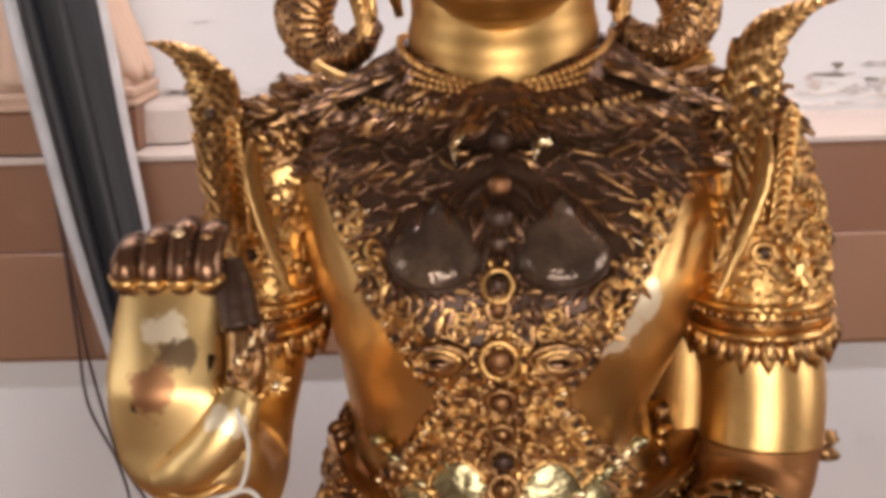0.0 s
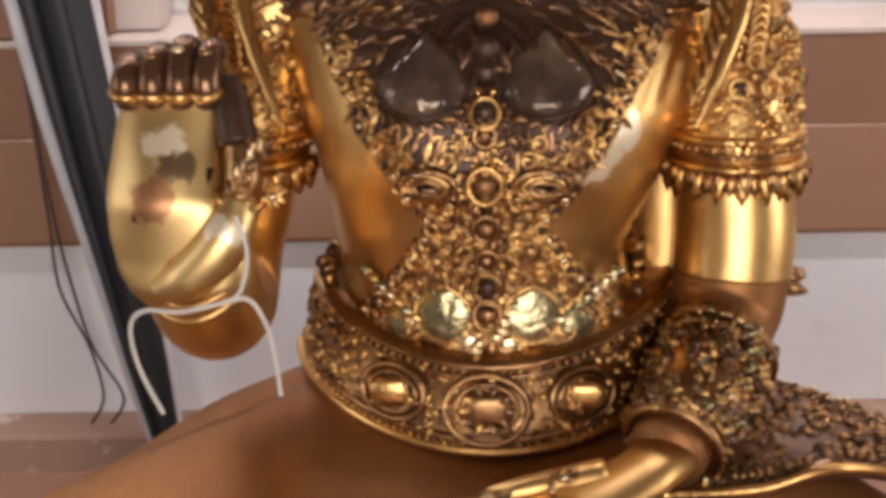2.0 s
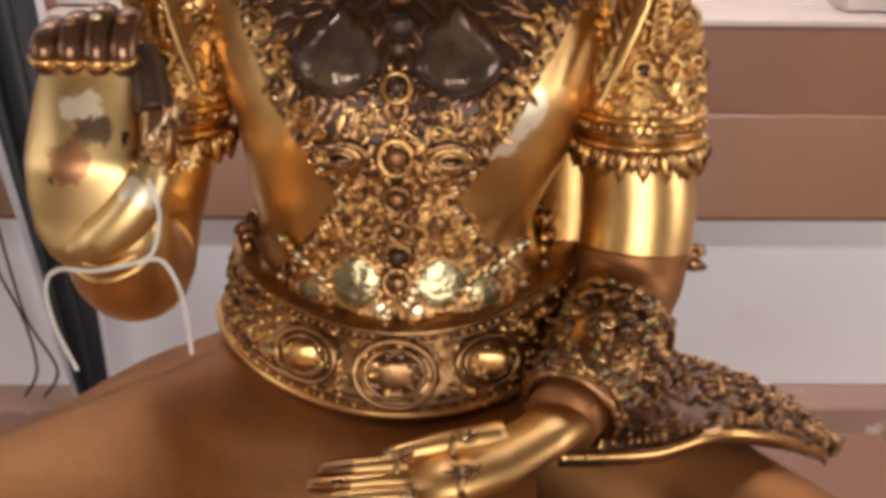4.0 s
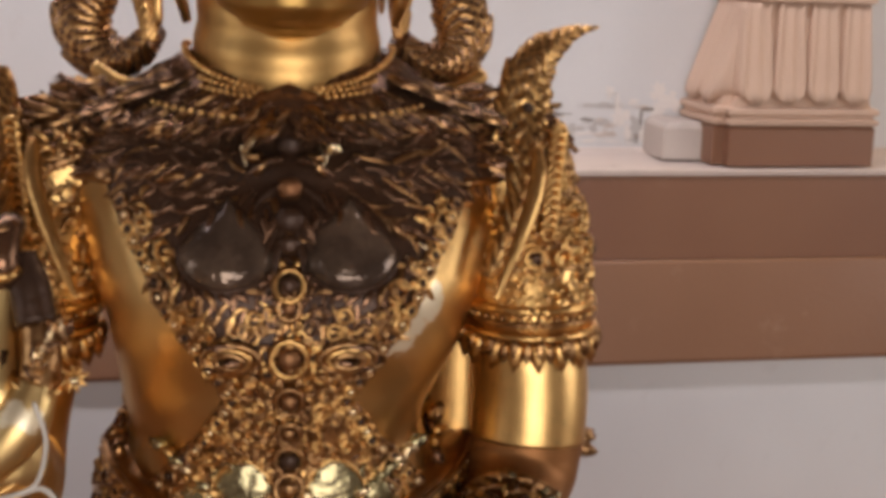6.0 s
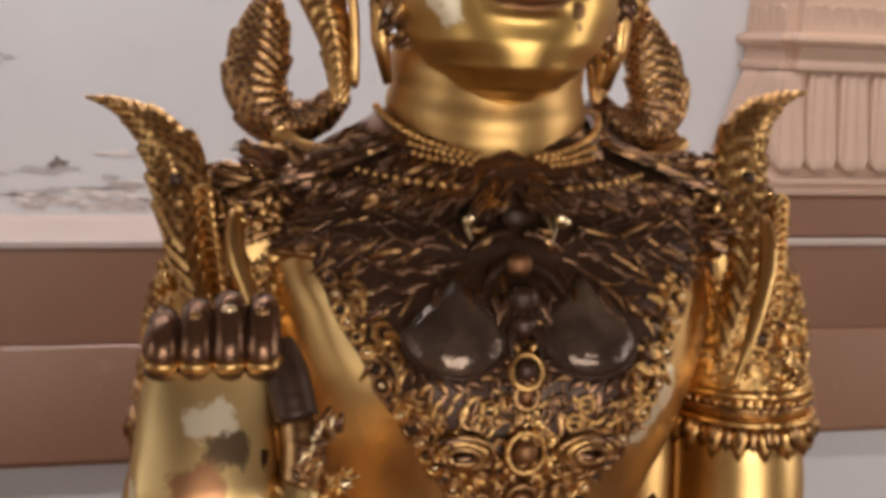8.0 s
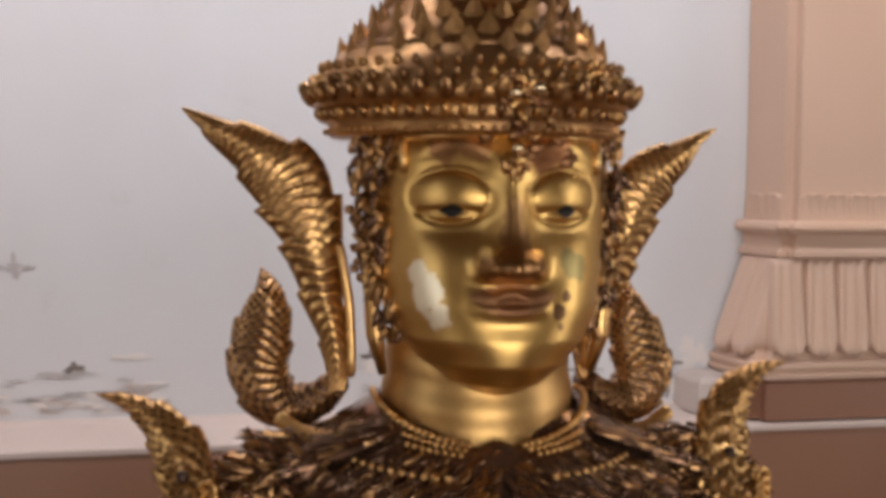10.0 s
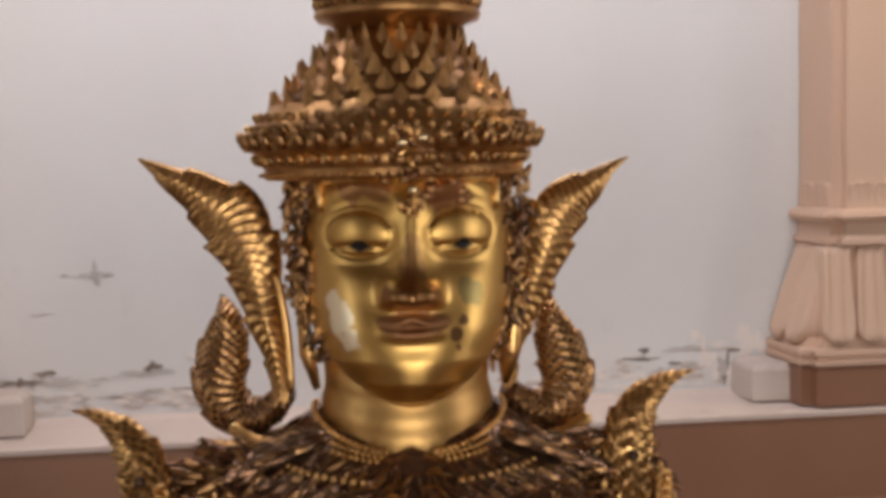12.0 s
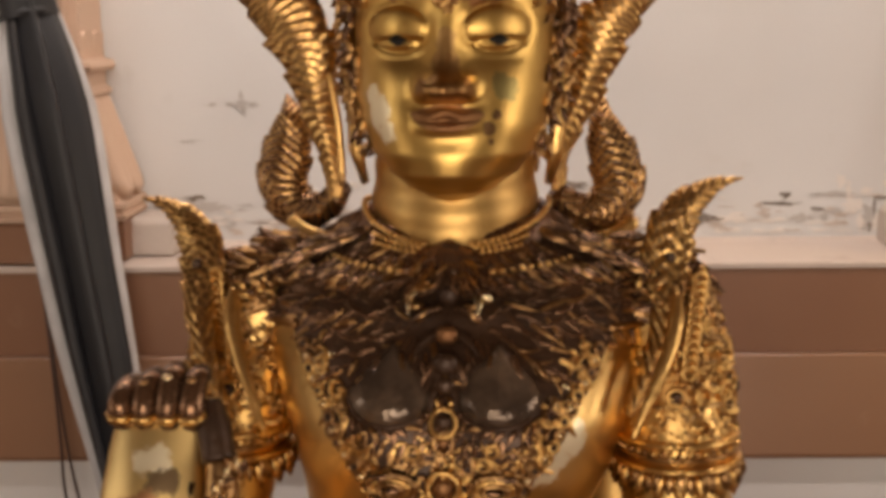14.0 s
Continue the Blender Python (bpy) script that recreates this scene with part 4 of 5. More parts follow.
for side in (-1, 1):
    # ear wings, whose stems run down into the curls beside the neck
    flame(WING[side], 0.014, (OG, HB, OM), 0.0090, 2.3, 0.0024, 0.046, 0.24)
    clay.tube([tuple(p) for p in spline([r[:3] for r in WING_RIB[side]], 6)], [0.002] + [0.0042] * 11 + [0.002], OG, 8)
    clay.tube([(side * 0.104, -0.02, 1.93), (side * 0.106, -0.024, 1.86), (side * 0.100, -0.03, 1.80), (side * 0.092, -0.025, 1.765)], [0.006, 0.007, 0.008, 0.004], OG, 10)
    for k in range(14):
        clay.blob((side * (0.108 + rnd.uniform(-0.008, 0.014)), -0.022 + rnd.uniform(-0.008, 0.008), 1.875 + rnd.uniform(-0.03, 0.05)), rnd.uniform(0.003, 0.005), rnd.choice((HB, OM)))
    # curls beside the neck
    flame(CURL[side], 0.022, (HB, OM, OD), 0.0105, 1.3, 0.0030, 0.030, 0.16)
    clay.tube([tuple(p) for p in spline([(side * 0.182, 0.02, 1.722), (side * 0.158, 0.01, 1.708), (side * 0.130, 0.004, 1.706), (side * 0.104, 0.0, 1.722)], 6)], [0.003] + [0.0075] * 17 + [0.003], G, 10)
    # shoulder flames and the smooth sickles under them
    up = 0.022 if side > 0 else 0.0
    o = -0.022 if side < 0 else -0.027
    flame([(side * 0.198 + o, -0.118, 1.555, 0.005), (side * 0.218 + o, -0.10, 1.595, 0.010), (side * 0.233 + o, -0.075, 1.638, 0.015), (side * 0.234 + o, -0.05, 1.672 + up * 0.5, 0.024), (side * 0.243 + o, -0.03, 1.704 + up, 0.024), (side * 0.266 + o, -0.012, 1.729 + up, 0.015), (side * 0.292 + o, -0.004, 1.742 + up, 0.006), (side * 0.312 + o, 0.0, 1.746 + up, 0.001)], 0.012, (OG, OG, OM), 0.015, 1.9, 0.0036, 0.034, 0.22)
    clay.tube([tuple(p) for p in spline([(side * 0.216, -0.086, 1.668), (side * 0.213, -0.106, 1.632), (side * 0.194, -0.130, 1.585), (side * 0.174, -0.146, 1.540)], 6)], [0.003, 0.005, 0.006, 0.007, 0.008, 0.008, 0.008, 0.008, 0.007, 0.007, 0.007, 0.006, 0.006, 0.005, 0.005, 0.004, 0.003, 0.003, 0.002], OG, 10)
    for k in range(12):
        u = k / 11
        clay.ring((side * (0.240 - 0.012 * u), -0.062 - 0.03 * u, 1.675 - 0.085 * u), (side * 0.5, -1, 0), 0.0075, 0.0028, OG, 10)
    for z in (1.686 + up * 0.5,):
        clay.blob((side * 0.238 + o, -0.058, z), 0.006, RC)

# ---- breast ornament ----
PLATE = [(1.33, 0.140), (1.36, 0.122), (1.39, 0.100), (1.425, 0.072), (1.46, 0.052), (1.50, 0.078), (1.548, 0.110), (1.60, 0.140), (1.628, 0.152), (1.634, 0.196), (1.70, 0.194), (1.712, 0.135)]


def plate_half(z):
    return lerp_table(PLATE, z)[0]


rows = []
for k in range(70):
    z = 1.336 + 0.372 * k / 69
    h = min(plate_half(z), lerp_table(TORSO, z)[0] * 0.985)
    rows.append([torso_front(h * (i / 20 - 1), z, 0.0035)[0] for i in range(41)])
# the upper ground is dark so that shade between feathers lies in its colour
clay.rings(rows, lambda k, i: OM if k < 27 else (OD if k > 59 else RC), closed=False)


def on_plate(x, z, lift, length, width, way, high, mat, curl=0.0):
    p, nrm = torso_front(x, z, lift)
    clay.leaf(p, nrm, (way[0], 0, way[1]), length, width, high, mat, curl)


def plate_plume(x, z, angle, length, width, high, mat, curl=0.0, lift=0.003):
    """A feather that follows the breast from x, z at an angle from the outward level."""
    side = 1 if x >= 0 else -1
    line, px, pz = [], x, z
    for k in range(7):
        a = angle + curl * k / 6
        line.append(torso_front(px, min(pz, 1.712), lift))
        px += side * math.cos(a) * length / 6
        pz += math.sin(a) * length / 6
    clay.ridge(line, width, high, mat)


def in_stone(x, z):
    return ((abs(x) - 0.054) / 0.038) ** 2 + ((z - 1.583) / 0.027) ** 2 < 1


# wisps sweeping outwards over the shoulders
for side in (-1, 1):
    for row in range(9):
        z = 1.642 + 0.0085 * row
        for k in range(11):
            x = 0.050 + 0.0142 * k + rnd.uniform(-0.006, 0.006) + 0.006 * (row % 2)
            if x < 0.14 and z > 1.690:
                continue
            plate_plume(side * min(x, 0.192), z + rnd.uniform(-0.003, 0.003), rnd.gauss(-0.10, 0.22) - 0.5 * (z < 1.655), rnd.uniform(0.022, 0.040), rnd.uniform(0.0045, 0.0085), rnd.uniform(0.003, 0.006), rnd.choice((OD, OD, OD, OM)) if x < 0.12 else rnd.choice((OD, OD, OM)), rnd.uniform(-0.9, 0.9))
    # fans spreading from the middle over the breast
    for row in range(12):
        r = 0.018 + 0.0125 * row
        for k in range(5 + row):
            a = -1.75 + 1.95 * (k + 0.5 * (row % 2) + rnd.uniform(-0.2, 0.2)) / (4 + row)
            x, z = 0.020 + r * math.cos(a), 1.640 + 0.85 * r * math.sin(a)
            if z < 1.525 or x < 0.004 or x > plate_half(z) - 0.016 or in_stone(x, z):
                continue
            rim = x / plate_half(z) > 0.68 and z < 1.625
            plate_plume(side * x, z, a + rnd.gauss(0, 0.16), rnd.uniform(0.018, 0.032), rnd.uniform(0.005, 0.010), rnd.uniform(0.004, 0.007), rnd.choice((OG, OM, OM, GL)) if rim else rnd.choice((OD, OD, OD, OM)), rnd.choice((-1, 1)) * rnd.uniform(0.3, 1.2))
    for _ in range(150):
        nrm = Vector((rnd.gauss(0, 1), -abs(rnd.gauss(0, 1)) * 0.9, abs(rnd.gauss(0, 1)))).normalized()
        p = Vector((side * rnd.uniform(0.160, 0.204), -0.006, 1.640)) + nrm * 0.062
        if p.z < 1.640 or abs(p.x) > 0.245:
            continue
        clay.plume(p, nrm, (side, rnd.uniform(-0.4, 0.3), rnd.uniform(-0.5, 0.1)), rnd.uniform(0.024, 0.040), rnd.uniform(0.006, 0.011), rnd.uniform(0.004, 0.007), rnd.choice((OD, OD, OM)), rnd.uniform(-0.8, 0.8))
# wisps on top of the shoulders, between neck and flames
for side in (-1, 1):
    for _ in range(150):
        x, y = rnd.uniform(0.085, 0.180), rnd.uniform(-0.065, 0.045)
        top = 1.695 + (0.18 - x) * 0.36 if x > 0.125 else 1.715 + (0.125 - x) * 0.38
        clay.plume((side * x, y, top - 1.2 * y * y - 0.004), (side * 0.35, -0.35, 1), (side, rnd.uniform(-0.6, 0.1), -0.3), rnd.uniform(0.018, 0.034), rnd.uniform(0.005, 0.009), rnd.uniform(0.004, 0.007), rnd.choice((OD, OD, OM)), rnd.uniform(-0.8, 0.8))
# lower ornament: gilt scrolls with small feathers curling round them
for row in range(17):
    z = 1.345 + 0.0118 * row
    h = plate_half(z) - 0.006
    count = max(3, round(2 * h / 0.0145))
    for k in range(count):
        x = -h + 2 * h * (k + 0.5) / count + rnd.uniform(-0.003, 0.003)
        zz = z + rnd.uniform(-0.003, 0.003)
        if 0.016 < abs(x) < 0.062 and 1.352 < zz < 1.402:
            continue
        dark = rnd.random() < (0.55 if z > 1.515 else 0.18)
        mats = (OD, OM, OM) if dark else (OG, OG, OM)
        if rnd.random() < 0.55:
            p, nrm = torso_front(x, zz, 0.006)
            clay.ring(p, nrm, rnd.uniform(0.0045, 0.0070), 0.0020, rnd.choice(mats), 10)
        a = rnd.uniform(0, 6.28)
        for q in range(2):
            plate_plume(x, zz, a + 3.1 * q, rnd.uniform(0.011, 0.018), rnd.uniform(0.0045, 0.0070), rnd.uniform(0.004, 0.006), rnd.choice(mats), rnd.choice((-1, 1)) * rnd.uniform(1.2, 2.4), 0.004)
# scrolls along the edge of the plate
for side in (-1, 1):
    for k in range(26):
        z = 1.37 + 0.245 * k / 25
        h = plate_half(z) - 0.006
        p, nrm = torso_front(side * h, z, 0.006)
        clay.ring(p, nrm, rnd.uniform(0.004, 0.0075), 0.0024, rnd.choice((OG, OM)), 10)
        for q in range(4):
            plate_plume(side * (h - 0.007 - 0.014 * rnd.random()), z + rnd.uniform(-0.006, 0.006), rnd.uniform(0, 6.28), rnd.uniform(0.011, 0.017), 0.006, 0.005, rnd.choice((OG, OG, OM)), rnd.choice((-2, 2)), 0.005)
        clay.blob(p, 0.0035, RC if k % 2 else GL)
    edge = []
    for k in range(40):
        z = 1.355 + 0.272 * k / 39
        edge.append(torso_front(side * (plate_half(z) + 0.001), z, 0.002)[0])
    clay.tube(edge, [0.0022] * 40, OD, 6)
    edge = [torso_front(side * (0.15 + 0.05 * k / 8), 1.632, 0.004)[0] for k in range(9)]
    clay.tube(edge, [0.004] * 9, OM, 8)


def drop(x, z, w, h, high, mat, rim, point=0.5, rise=1.0):
    """A polished stone plate, pointed at its top, in a thin setting."""
    rings = []
    for k in range(7):
        u = k / 6
        ring = []
        for i in range(24):
            t = 2 * math.pi * i / 24
            cx, cz = math.sin(t), math.cos(t)
            narrow = 1 - point * max(0, cz) ** 1.5
            q = max(0.03, math.sin(u * math.pi / 2))
            p, nrm = torso_front(x + w * cx * narrow * q, z + h * cz * q * (rise if cz > 0 else 1.0), 0.004 + high * math.cos(u * math.pi / 2))
            ring.append(p)
        rings.append(ring)
    clay.rings(rings, mat, caps=False)
    clay.add(rings[0], [tuple(range(24))], mat)
    line = rings[-1] + [rings[-1][0]]
    clay.tube([p + Vector((0, -0.002, 0)) for p in line], [0.0024] * 25, rim, 6)


for side in (-1, 1):
    drop(side * 0.050 - 0.001, 1.579, 0.040, 0.025, 0.014, SM, RC, 0.95, 1.75)
    for k in range(6):
        v = k / 5 - 0.5
        plate_plume(side * (0.052 + 0.100 * v), 1.611 - 0.06 * v * v, -1.57 - 1.9 * v * -1, rnd.uniform(0.016, 0.026), rnd.uniform(0.006, 0.010), 0.006, OD if k % 2 else OM, rnd.uniform(-1.0, 1.0), 0.010)
    for k in range(12):
        a = -0.2 - 2.8 * k / 11
        plate_plume(side * (0.053 + 0.043 * math.cos(a)), 1.581 + 0.030 * math.sin(a), a - 1.3, 0.016, 0.008, 0.006, rnd.choice((OD, OM, OD)), 0.9, 0.004)
    # eye-shaped leaves beside the middle flower
    for k, (r, mat) in enumerate(((1.0, OM), (0.72, RC), (0.5, OM))):
        p, nrm = torso_front(side * 0.047, 1.502, 0.010 + 0.003 * k)
        clay.ring(p, nrm, 0.023 * r, 0.0034, mat if mat != RC else OG, 16, 0.55)
    for q in (-1, 1):
        on_plate(side * 0.028, 1.502 + q * 0.004, 0.008, 0.044, 0.016, (side, q * 0.12), 0.008, OD)
    on_plate(side * 0.040, 1.652, 0.016, 0.024, 0.014, (-side * 0.4, 0.7), 0.010, GL)
    on_plate(side * 0.030, 1.640, 0.008, 0.020, 0.009, (-side * 0.5, 0.6), 0.008, OM)
    # pale mirror stones above the belt
    drop(side * 0.038, 1.378, 0.026, 0.026, 0.004, PA, OG, 0.5)
    drop(side * 0.078, 1.366, 0.016, 0.014, 0.004, PA, OM, 0.3)
    drop(side * 0.016, 1.352, 0.014, 0.012, 0.005, GL, OM, 0.3)
    for k in range(9):
        plate_plume(side * (0.016 + 0.052 * rnd.random()), 1.352 + 0.050 * rnd.random(), rnd.uniform(0, 6.28), rnd.uniform(0.012, 0.020), 0.005, 0.004, rnd.choice((OG, OM, PA)), rnd.choice((-2, 2)), 0.008)
    for k in range(7):
        on_plate(side * (0.055 + 0.008 * k), 1.368 + 0.006 * k, 0.005, 0.018, 0.011, (side, 0.5), 0.008, rnd.choice((OG, PA, GL)))
for z, r, ring_mat, gem in ((1.690, 0.010, OD, OD), (1.556, 0.012, OG, RC), (1.540, 0.009, OM, LP), (1.500, 0.0145, OG, LP), (1.462, 0.011, OM, LP), (1.432, 0.009, OG, OM), (1.405, 0.012, OM, RC), (1.378, 0.012, OG, OM)):
    p, nrm = torso_front(0.0, z, 0.010)
    clay.ring(p, nrm, r, 0.0030, ring_mat if 1.49 < z < 1.57 else OM if z < 1.49 else OD, 16, 1.1)
    clay.blob(p, r * 0.75, gem, (1, 0.5, 1))
    for q in range(8):
        a = q * math.pi / 4 + 0.39
        on_plate(math.cos(a) * r * 1.05, z + math.sin(a) * r * 1.05, 0.007, r * 0.9, r * 0.55, (math.cos(a), math.sin(a)), 0.006, rnd.choice((ring_mat, OM if z < 1.54 else OD)))
for k in range(5):
    on_plate(rnd.uniform(-0.02, 0.02), 1.340 + 0.006 * k, 0.012, 0.016, 0.013, (rnd.uniform(-1, 1), 1), 0.007, GL)
# dark winged pendant under the throat
for side in (-1, 1):
    for k in range(6):
        plate_plume(side * 0.006, 1.690 - 0.020 * k, 0.55 - 0.32 * k, 0.034 - 0.002 * abs(k - 2), 0.011, 0.010, RC if k % 2 else OD, -0.7, 0.008)
    for k in range(3):
        plate_plume(side * (0.004 + 0.007 * k), 1.606 - 0.006 * k, -1.35 + 0.1 * k, 0.036, 0.010, 0.008, RC, 0.3, 0.008)
    plate_plume(side * 0.028 - 0.004, 1.664, -0.9, 0.022, 0.013, 0.009, GL, -1.2, 0.012)
    plate_plume(side * 0.020 - 0.004, 1.652, -0.4, 0.018, 0.008, 0.007, OM, 1.0, 0.012)
for z, r, mat in ((1.700, 0.013, RC), (1.678, 0.016, OD), (1.660, 0.012, RC), (1.626, 0.011, LP), (1.604, 0.013, RC), (1.585, 0.010, RC)):
    clay.blob(torso_front(0.0, z, 0.012)[0], r, mat, (1.0, 0.55, 1.0), 12)


def bead_row(u, lift, size, reach):
    """Beads along the collar, from one side of the neck round the front to the other."""
    for a in np.arange(-reach, reach + 0.001, size * 2.3 / 0.11):
        front = max(0.0, math.cos(a))
        if abs(math.sin(a)) < 0.20 + 0.1 * u:
            continue
        zi, zo = 1.738 - 0.034 * front ** 1.3, 1.706 - 0.022 * front
        r = 0.087 + 0.050 * u
        clay.blob((-0.002 + r * 1.02 * math.sin(a), 0.006 - (0.092 + 0.026 * u) * math.cos(a), zi + (zo - zi) * u + lift), size, OG, n=7)


bead_row(0.12, 0.010, 0.0034, 1.75)
bead_row(0.34, 0.012, 0.0028, 0.80)
bead_row(0.52, 0.012, 0.0028, 0.70)
bead_row(1.05, 0.006, 0.0034, 1.25)

# ---- belt ----


def belt_rise(t):
    """The belt dips in front and rises over the hips."""
    return 0.042 * (math.sin(t) ** 2 if math.cos(t) > 0 else 1.0)


def belt_point(x, z, lift=0.0):
    a, f, b = lerp_table(TORSO, z)
    t = math.asin(max(-1, min(1, x / (a + 0.012))))
    c = (f + b) * 0.5 + 0.01
    nrm = Vector((math.sin(t), -math.cos(t), 0.12)).normalized()
    return Vector(((a + 0.012) * math.sin(t), c - (c - f + 0.014) * math.cos(t), z + belt_rise(t))) + nrm * lift, nrm


rows = []
for z, o in ((1.258, 0.0), (1.262, 0.008), (1.268, 0.006), (1.30, 0.009), (1.332, 0.006), (1.338, 0.009), (1.343, 0.0)):
    a, f, b = lerp_table(TORSO, z)
    c = (f + b) * 0.5 + 0.01
    rows.append([((a + 0.012 + o) * math.sin(t), c - ((c - f + 0.014) if math.cos(t) > 0 else (b - c + 0.014)) * math.cos(t) - o * math.cos(t), z + belt_rise(t)) for t in np.linspace(0, 2 * math.pi, 60, endpoint=False)])
clay.rings(rows[::-1], OM)
for z, r, mat in ((1.261, 0.0052, OG), (1.272, 0.003, OM), (1.336, 0.0032, OM), (1.327, 0.0026, OM)):
    a = lerp_table(TORSO, z)[0] + 0.011
    clay.tube([belt_point(x, z, 0.008)[0] for x in a * np.sin(np.linspace(-1.55, 1.55, 50))], [r] * 50, mat, 8)
for k in range(64):
    x = 0.172 * math.sin(-1.45 + 2.9 * k / 63)
    for z in (1.2665, 1.3315):
        p, nrm = belt_point(x, z, 0.009)
        clay.blob(p, 0.0027, OG if k % 2 else OM, n=6)
for _ in range(420):
    t = rnd.uniform(-1.5, 1.5)
    z = rnd.uniform(1.274, 1.326)
    p, nrm = belt_point(0.172 * math.sin(t), z, 0.007)
    a = rnd.uniform(0, 6.28)
    clay.leaf(p, nrm, (math.cos(a) * math.cos(t), math.sin(t) * math.cos(a), math.sin(a)), rnd.uniform(0.008, 0.014), 0.006, 0.005, rnd.choice((OM, OG, OG, OD)), rnd.uniform(-0.4, 0.4))
for x, w, oval in ((0.0, 0.037, 0.85), (-0.080, 0.033, 0.76), (0.080, 0.031, 0.76)):
    p, nrm = belt_point(x, 1.299, 0.010)
    clay.ring(p, nrm, w, 0.0036, OM, 24, oval)
    clay.ring(p, nrm, w * 0.74, 0.0026, OM, 20, oval)
    clay.blob(p, w * 0.66, OM if x == 0 else OG, (1, 0.22, oval), 16)
    for q in range(10 if x == 0 else 0):
        a = q * 0.628
        clay.leaf(p + Vector((math.cos(a), 0, math.sin(a) * oval)) * w * 0.3, nrm, (math.cos(a), 0, math.sin(a)), w * 0.42, 0.008, 0.007, rnd.choice((OM, OD, OG)))
# ruffle on the hips
for side in (-1, 1):
    for k in range(30):
        z = rnd.uniform(1.365, 1.415)
        a, f, b = lerp_table(TORSO, z)
        clay.leaf((side * (a * (0.86 if side > 0 else 1.0) + 0.004), rnd.uniform(-0.09, 0.06), z), (side, -0.5, 0.2), (side * 0.4, rnd.uniform(-0.4, 0.4), rnd.uniform(-1, 1)), rnd.uniform(0.014, 0.022), 0.010, 0.008, rnd.choice((OM, OD, OG)))

# ---- arm ornaments ----


def arm_centre(side, z):
    return lerp_table([(1.40, 0.228, -0.068 if side < 0 else -0.055, 0.054), (1.48, 0.222 if side > 0 else 0.234, -0.054, 0.054), (1.57, 0.217 if side > 0 else 0.223, -0.03, 0.053), (1.62, 0.208, -0.015, 0.055)], z)


def on_arm(side, t, z, lift):
    cx, cy, r = arm_centre(side, z)
    nrm = Vector((math.sin(t), -math.cos(t), 0))
    return Vector((side * cx, cy, z)) + nrm * (r + lift), nrm


for side in (-1, 1):
    rows = []
    for z, o in ((1.492, 0.001), (1.494, 0.006), (1.52, 0.006), (1.58, 0.005), (1.605, 0.004), (1.61, -0.002)):
        rows.append([on_arm(side, t, z, o)[0] for t in np.linspace(0, 2 * math.pi, 40, endpoint=False)])
    clay.rings(rows, OG)
    for z, r in ((1.497, 0.004), (1.508, 0.0026), (1.520, 0.0045), (1.556, 0.0025)):
        line = [on_arm(side, t, z, 0.007)[0] for t in np.linspace(0, 2 * math.pi, 41)]
        clay.tube(line, [r] * 41, OG if r > 0.003 else OM, 8)
    for k in range(46):
        p, nrm = on_arm(side, 2 * math.pi * k / 46, 1.513, 0.008)
        clay.blob(p, 0.0034, OG if k % 2 else OM, n=6)
    for k in range(17):
        t = 2 * math.pi * k / 17
        p, nrm = on_arm(side, t, 1.498, 0.004)
        clay.leaf(p, nrm, (0, 0, -1), 0.034, 0.023, 0.007, OG)
        clay.leaf(p + nrm * 0.004, nrm, (0, 0, -1), 0.021, 0.012, 0.007, OM)
        p, nrm = on_arm(side, t + 0.185, 1.494, 0.003)
        clay.leaf(p, nrm, (0, 0, -1), 0.022, 0.013, 0.005, OM)
    for _ in range(520):
        t, z = rnd.uniform(-2.4, 2.4), rnd.uniform(1.522, 1.612)
        p, nrm = on_arm(side, t, z, 0.005)
        a = rnd.uniform(0, 6.28)
        clay.leaf(p, nrm, (math.cos(a) * math.cos(t), math.cos(a) * math.sin(t), math.sin(a)), rnd.uniform(0.008, 0.016), 0.0065, 0.0055, rnd.choice((OG, OG, OG, OM)), rnd.uniform(-0.5, 0.5))
    for k in range(14):
        p, nrm = on_arm(side, 2 * math.pi * k / 14, 1.566, 0.009)
        clay.ring(p, nrm, 0.009, 0.0028, OG, 10)
        if k % 3 == 0:
            clay.blob(p, 0.006, RC, (1, 0.6, 1))
    # foliage climbing from the armlet to the shoulder
    for _ in range(130):
        z = rnd.uniform(1.60, 1.668)
        t = rnd.uniform(-0.6, 1.8) * side
        p, nrm = on_arm(side, t, min(z, 1.62), 0.0)
        p.z = z
        p.x -= side * 0.35 * max(0, z - 1.625)
        clay.leaf(p, nrm + Vector((0, 0, 0.4)), (side * rnd.uniform(-0.5, 0.6), 0, rnd.uniform(-0.2, 1)), rnd.uniform(0.012, 0.022), 0.008, 0.007, rnd.choice((OM, OG, OM)))
# elbow knob
for k in range(6):
    clay.leaf((0.274, -0.05 + 0.004 * k, 1.372 + rnd.uniform(-0.008, 0.008)), (0.3, -1, 0), (1, 0, rnd.uniform(-0.5, 0.6)), 0.022, 0.012, 0.008, OM)

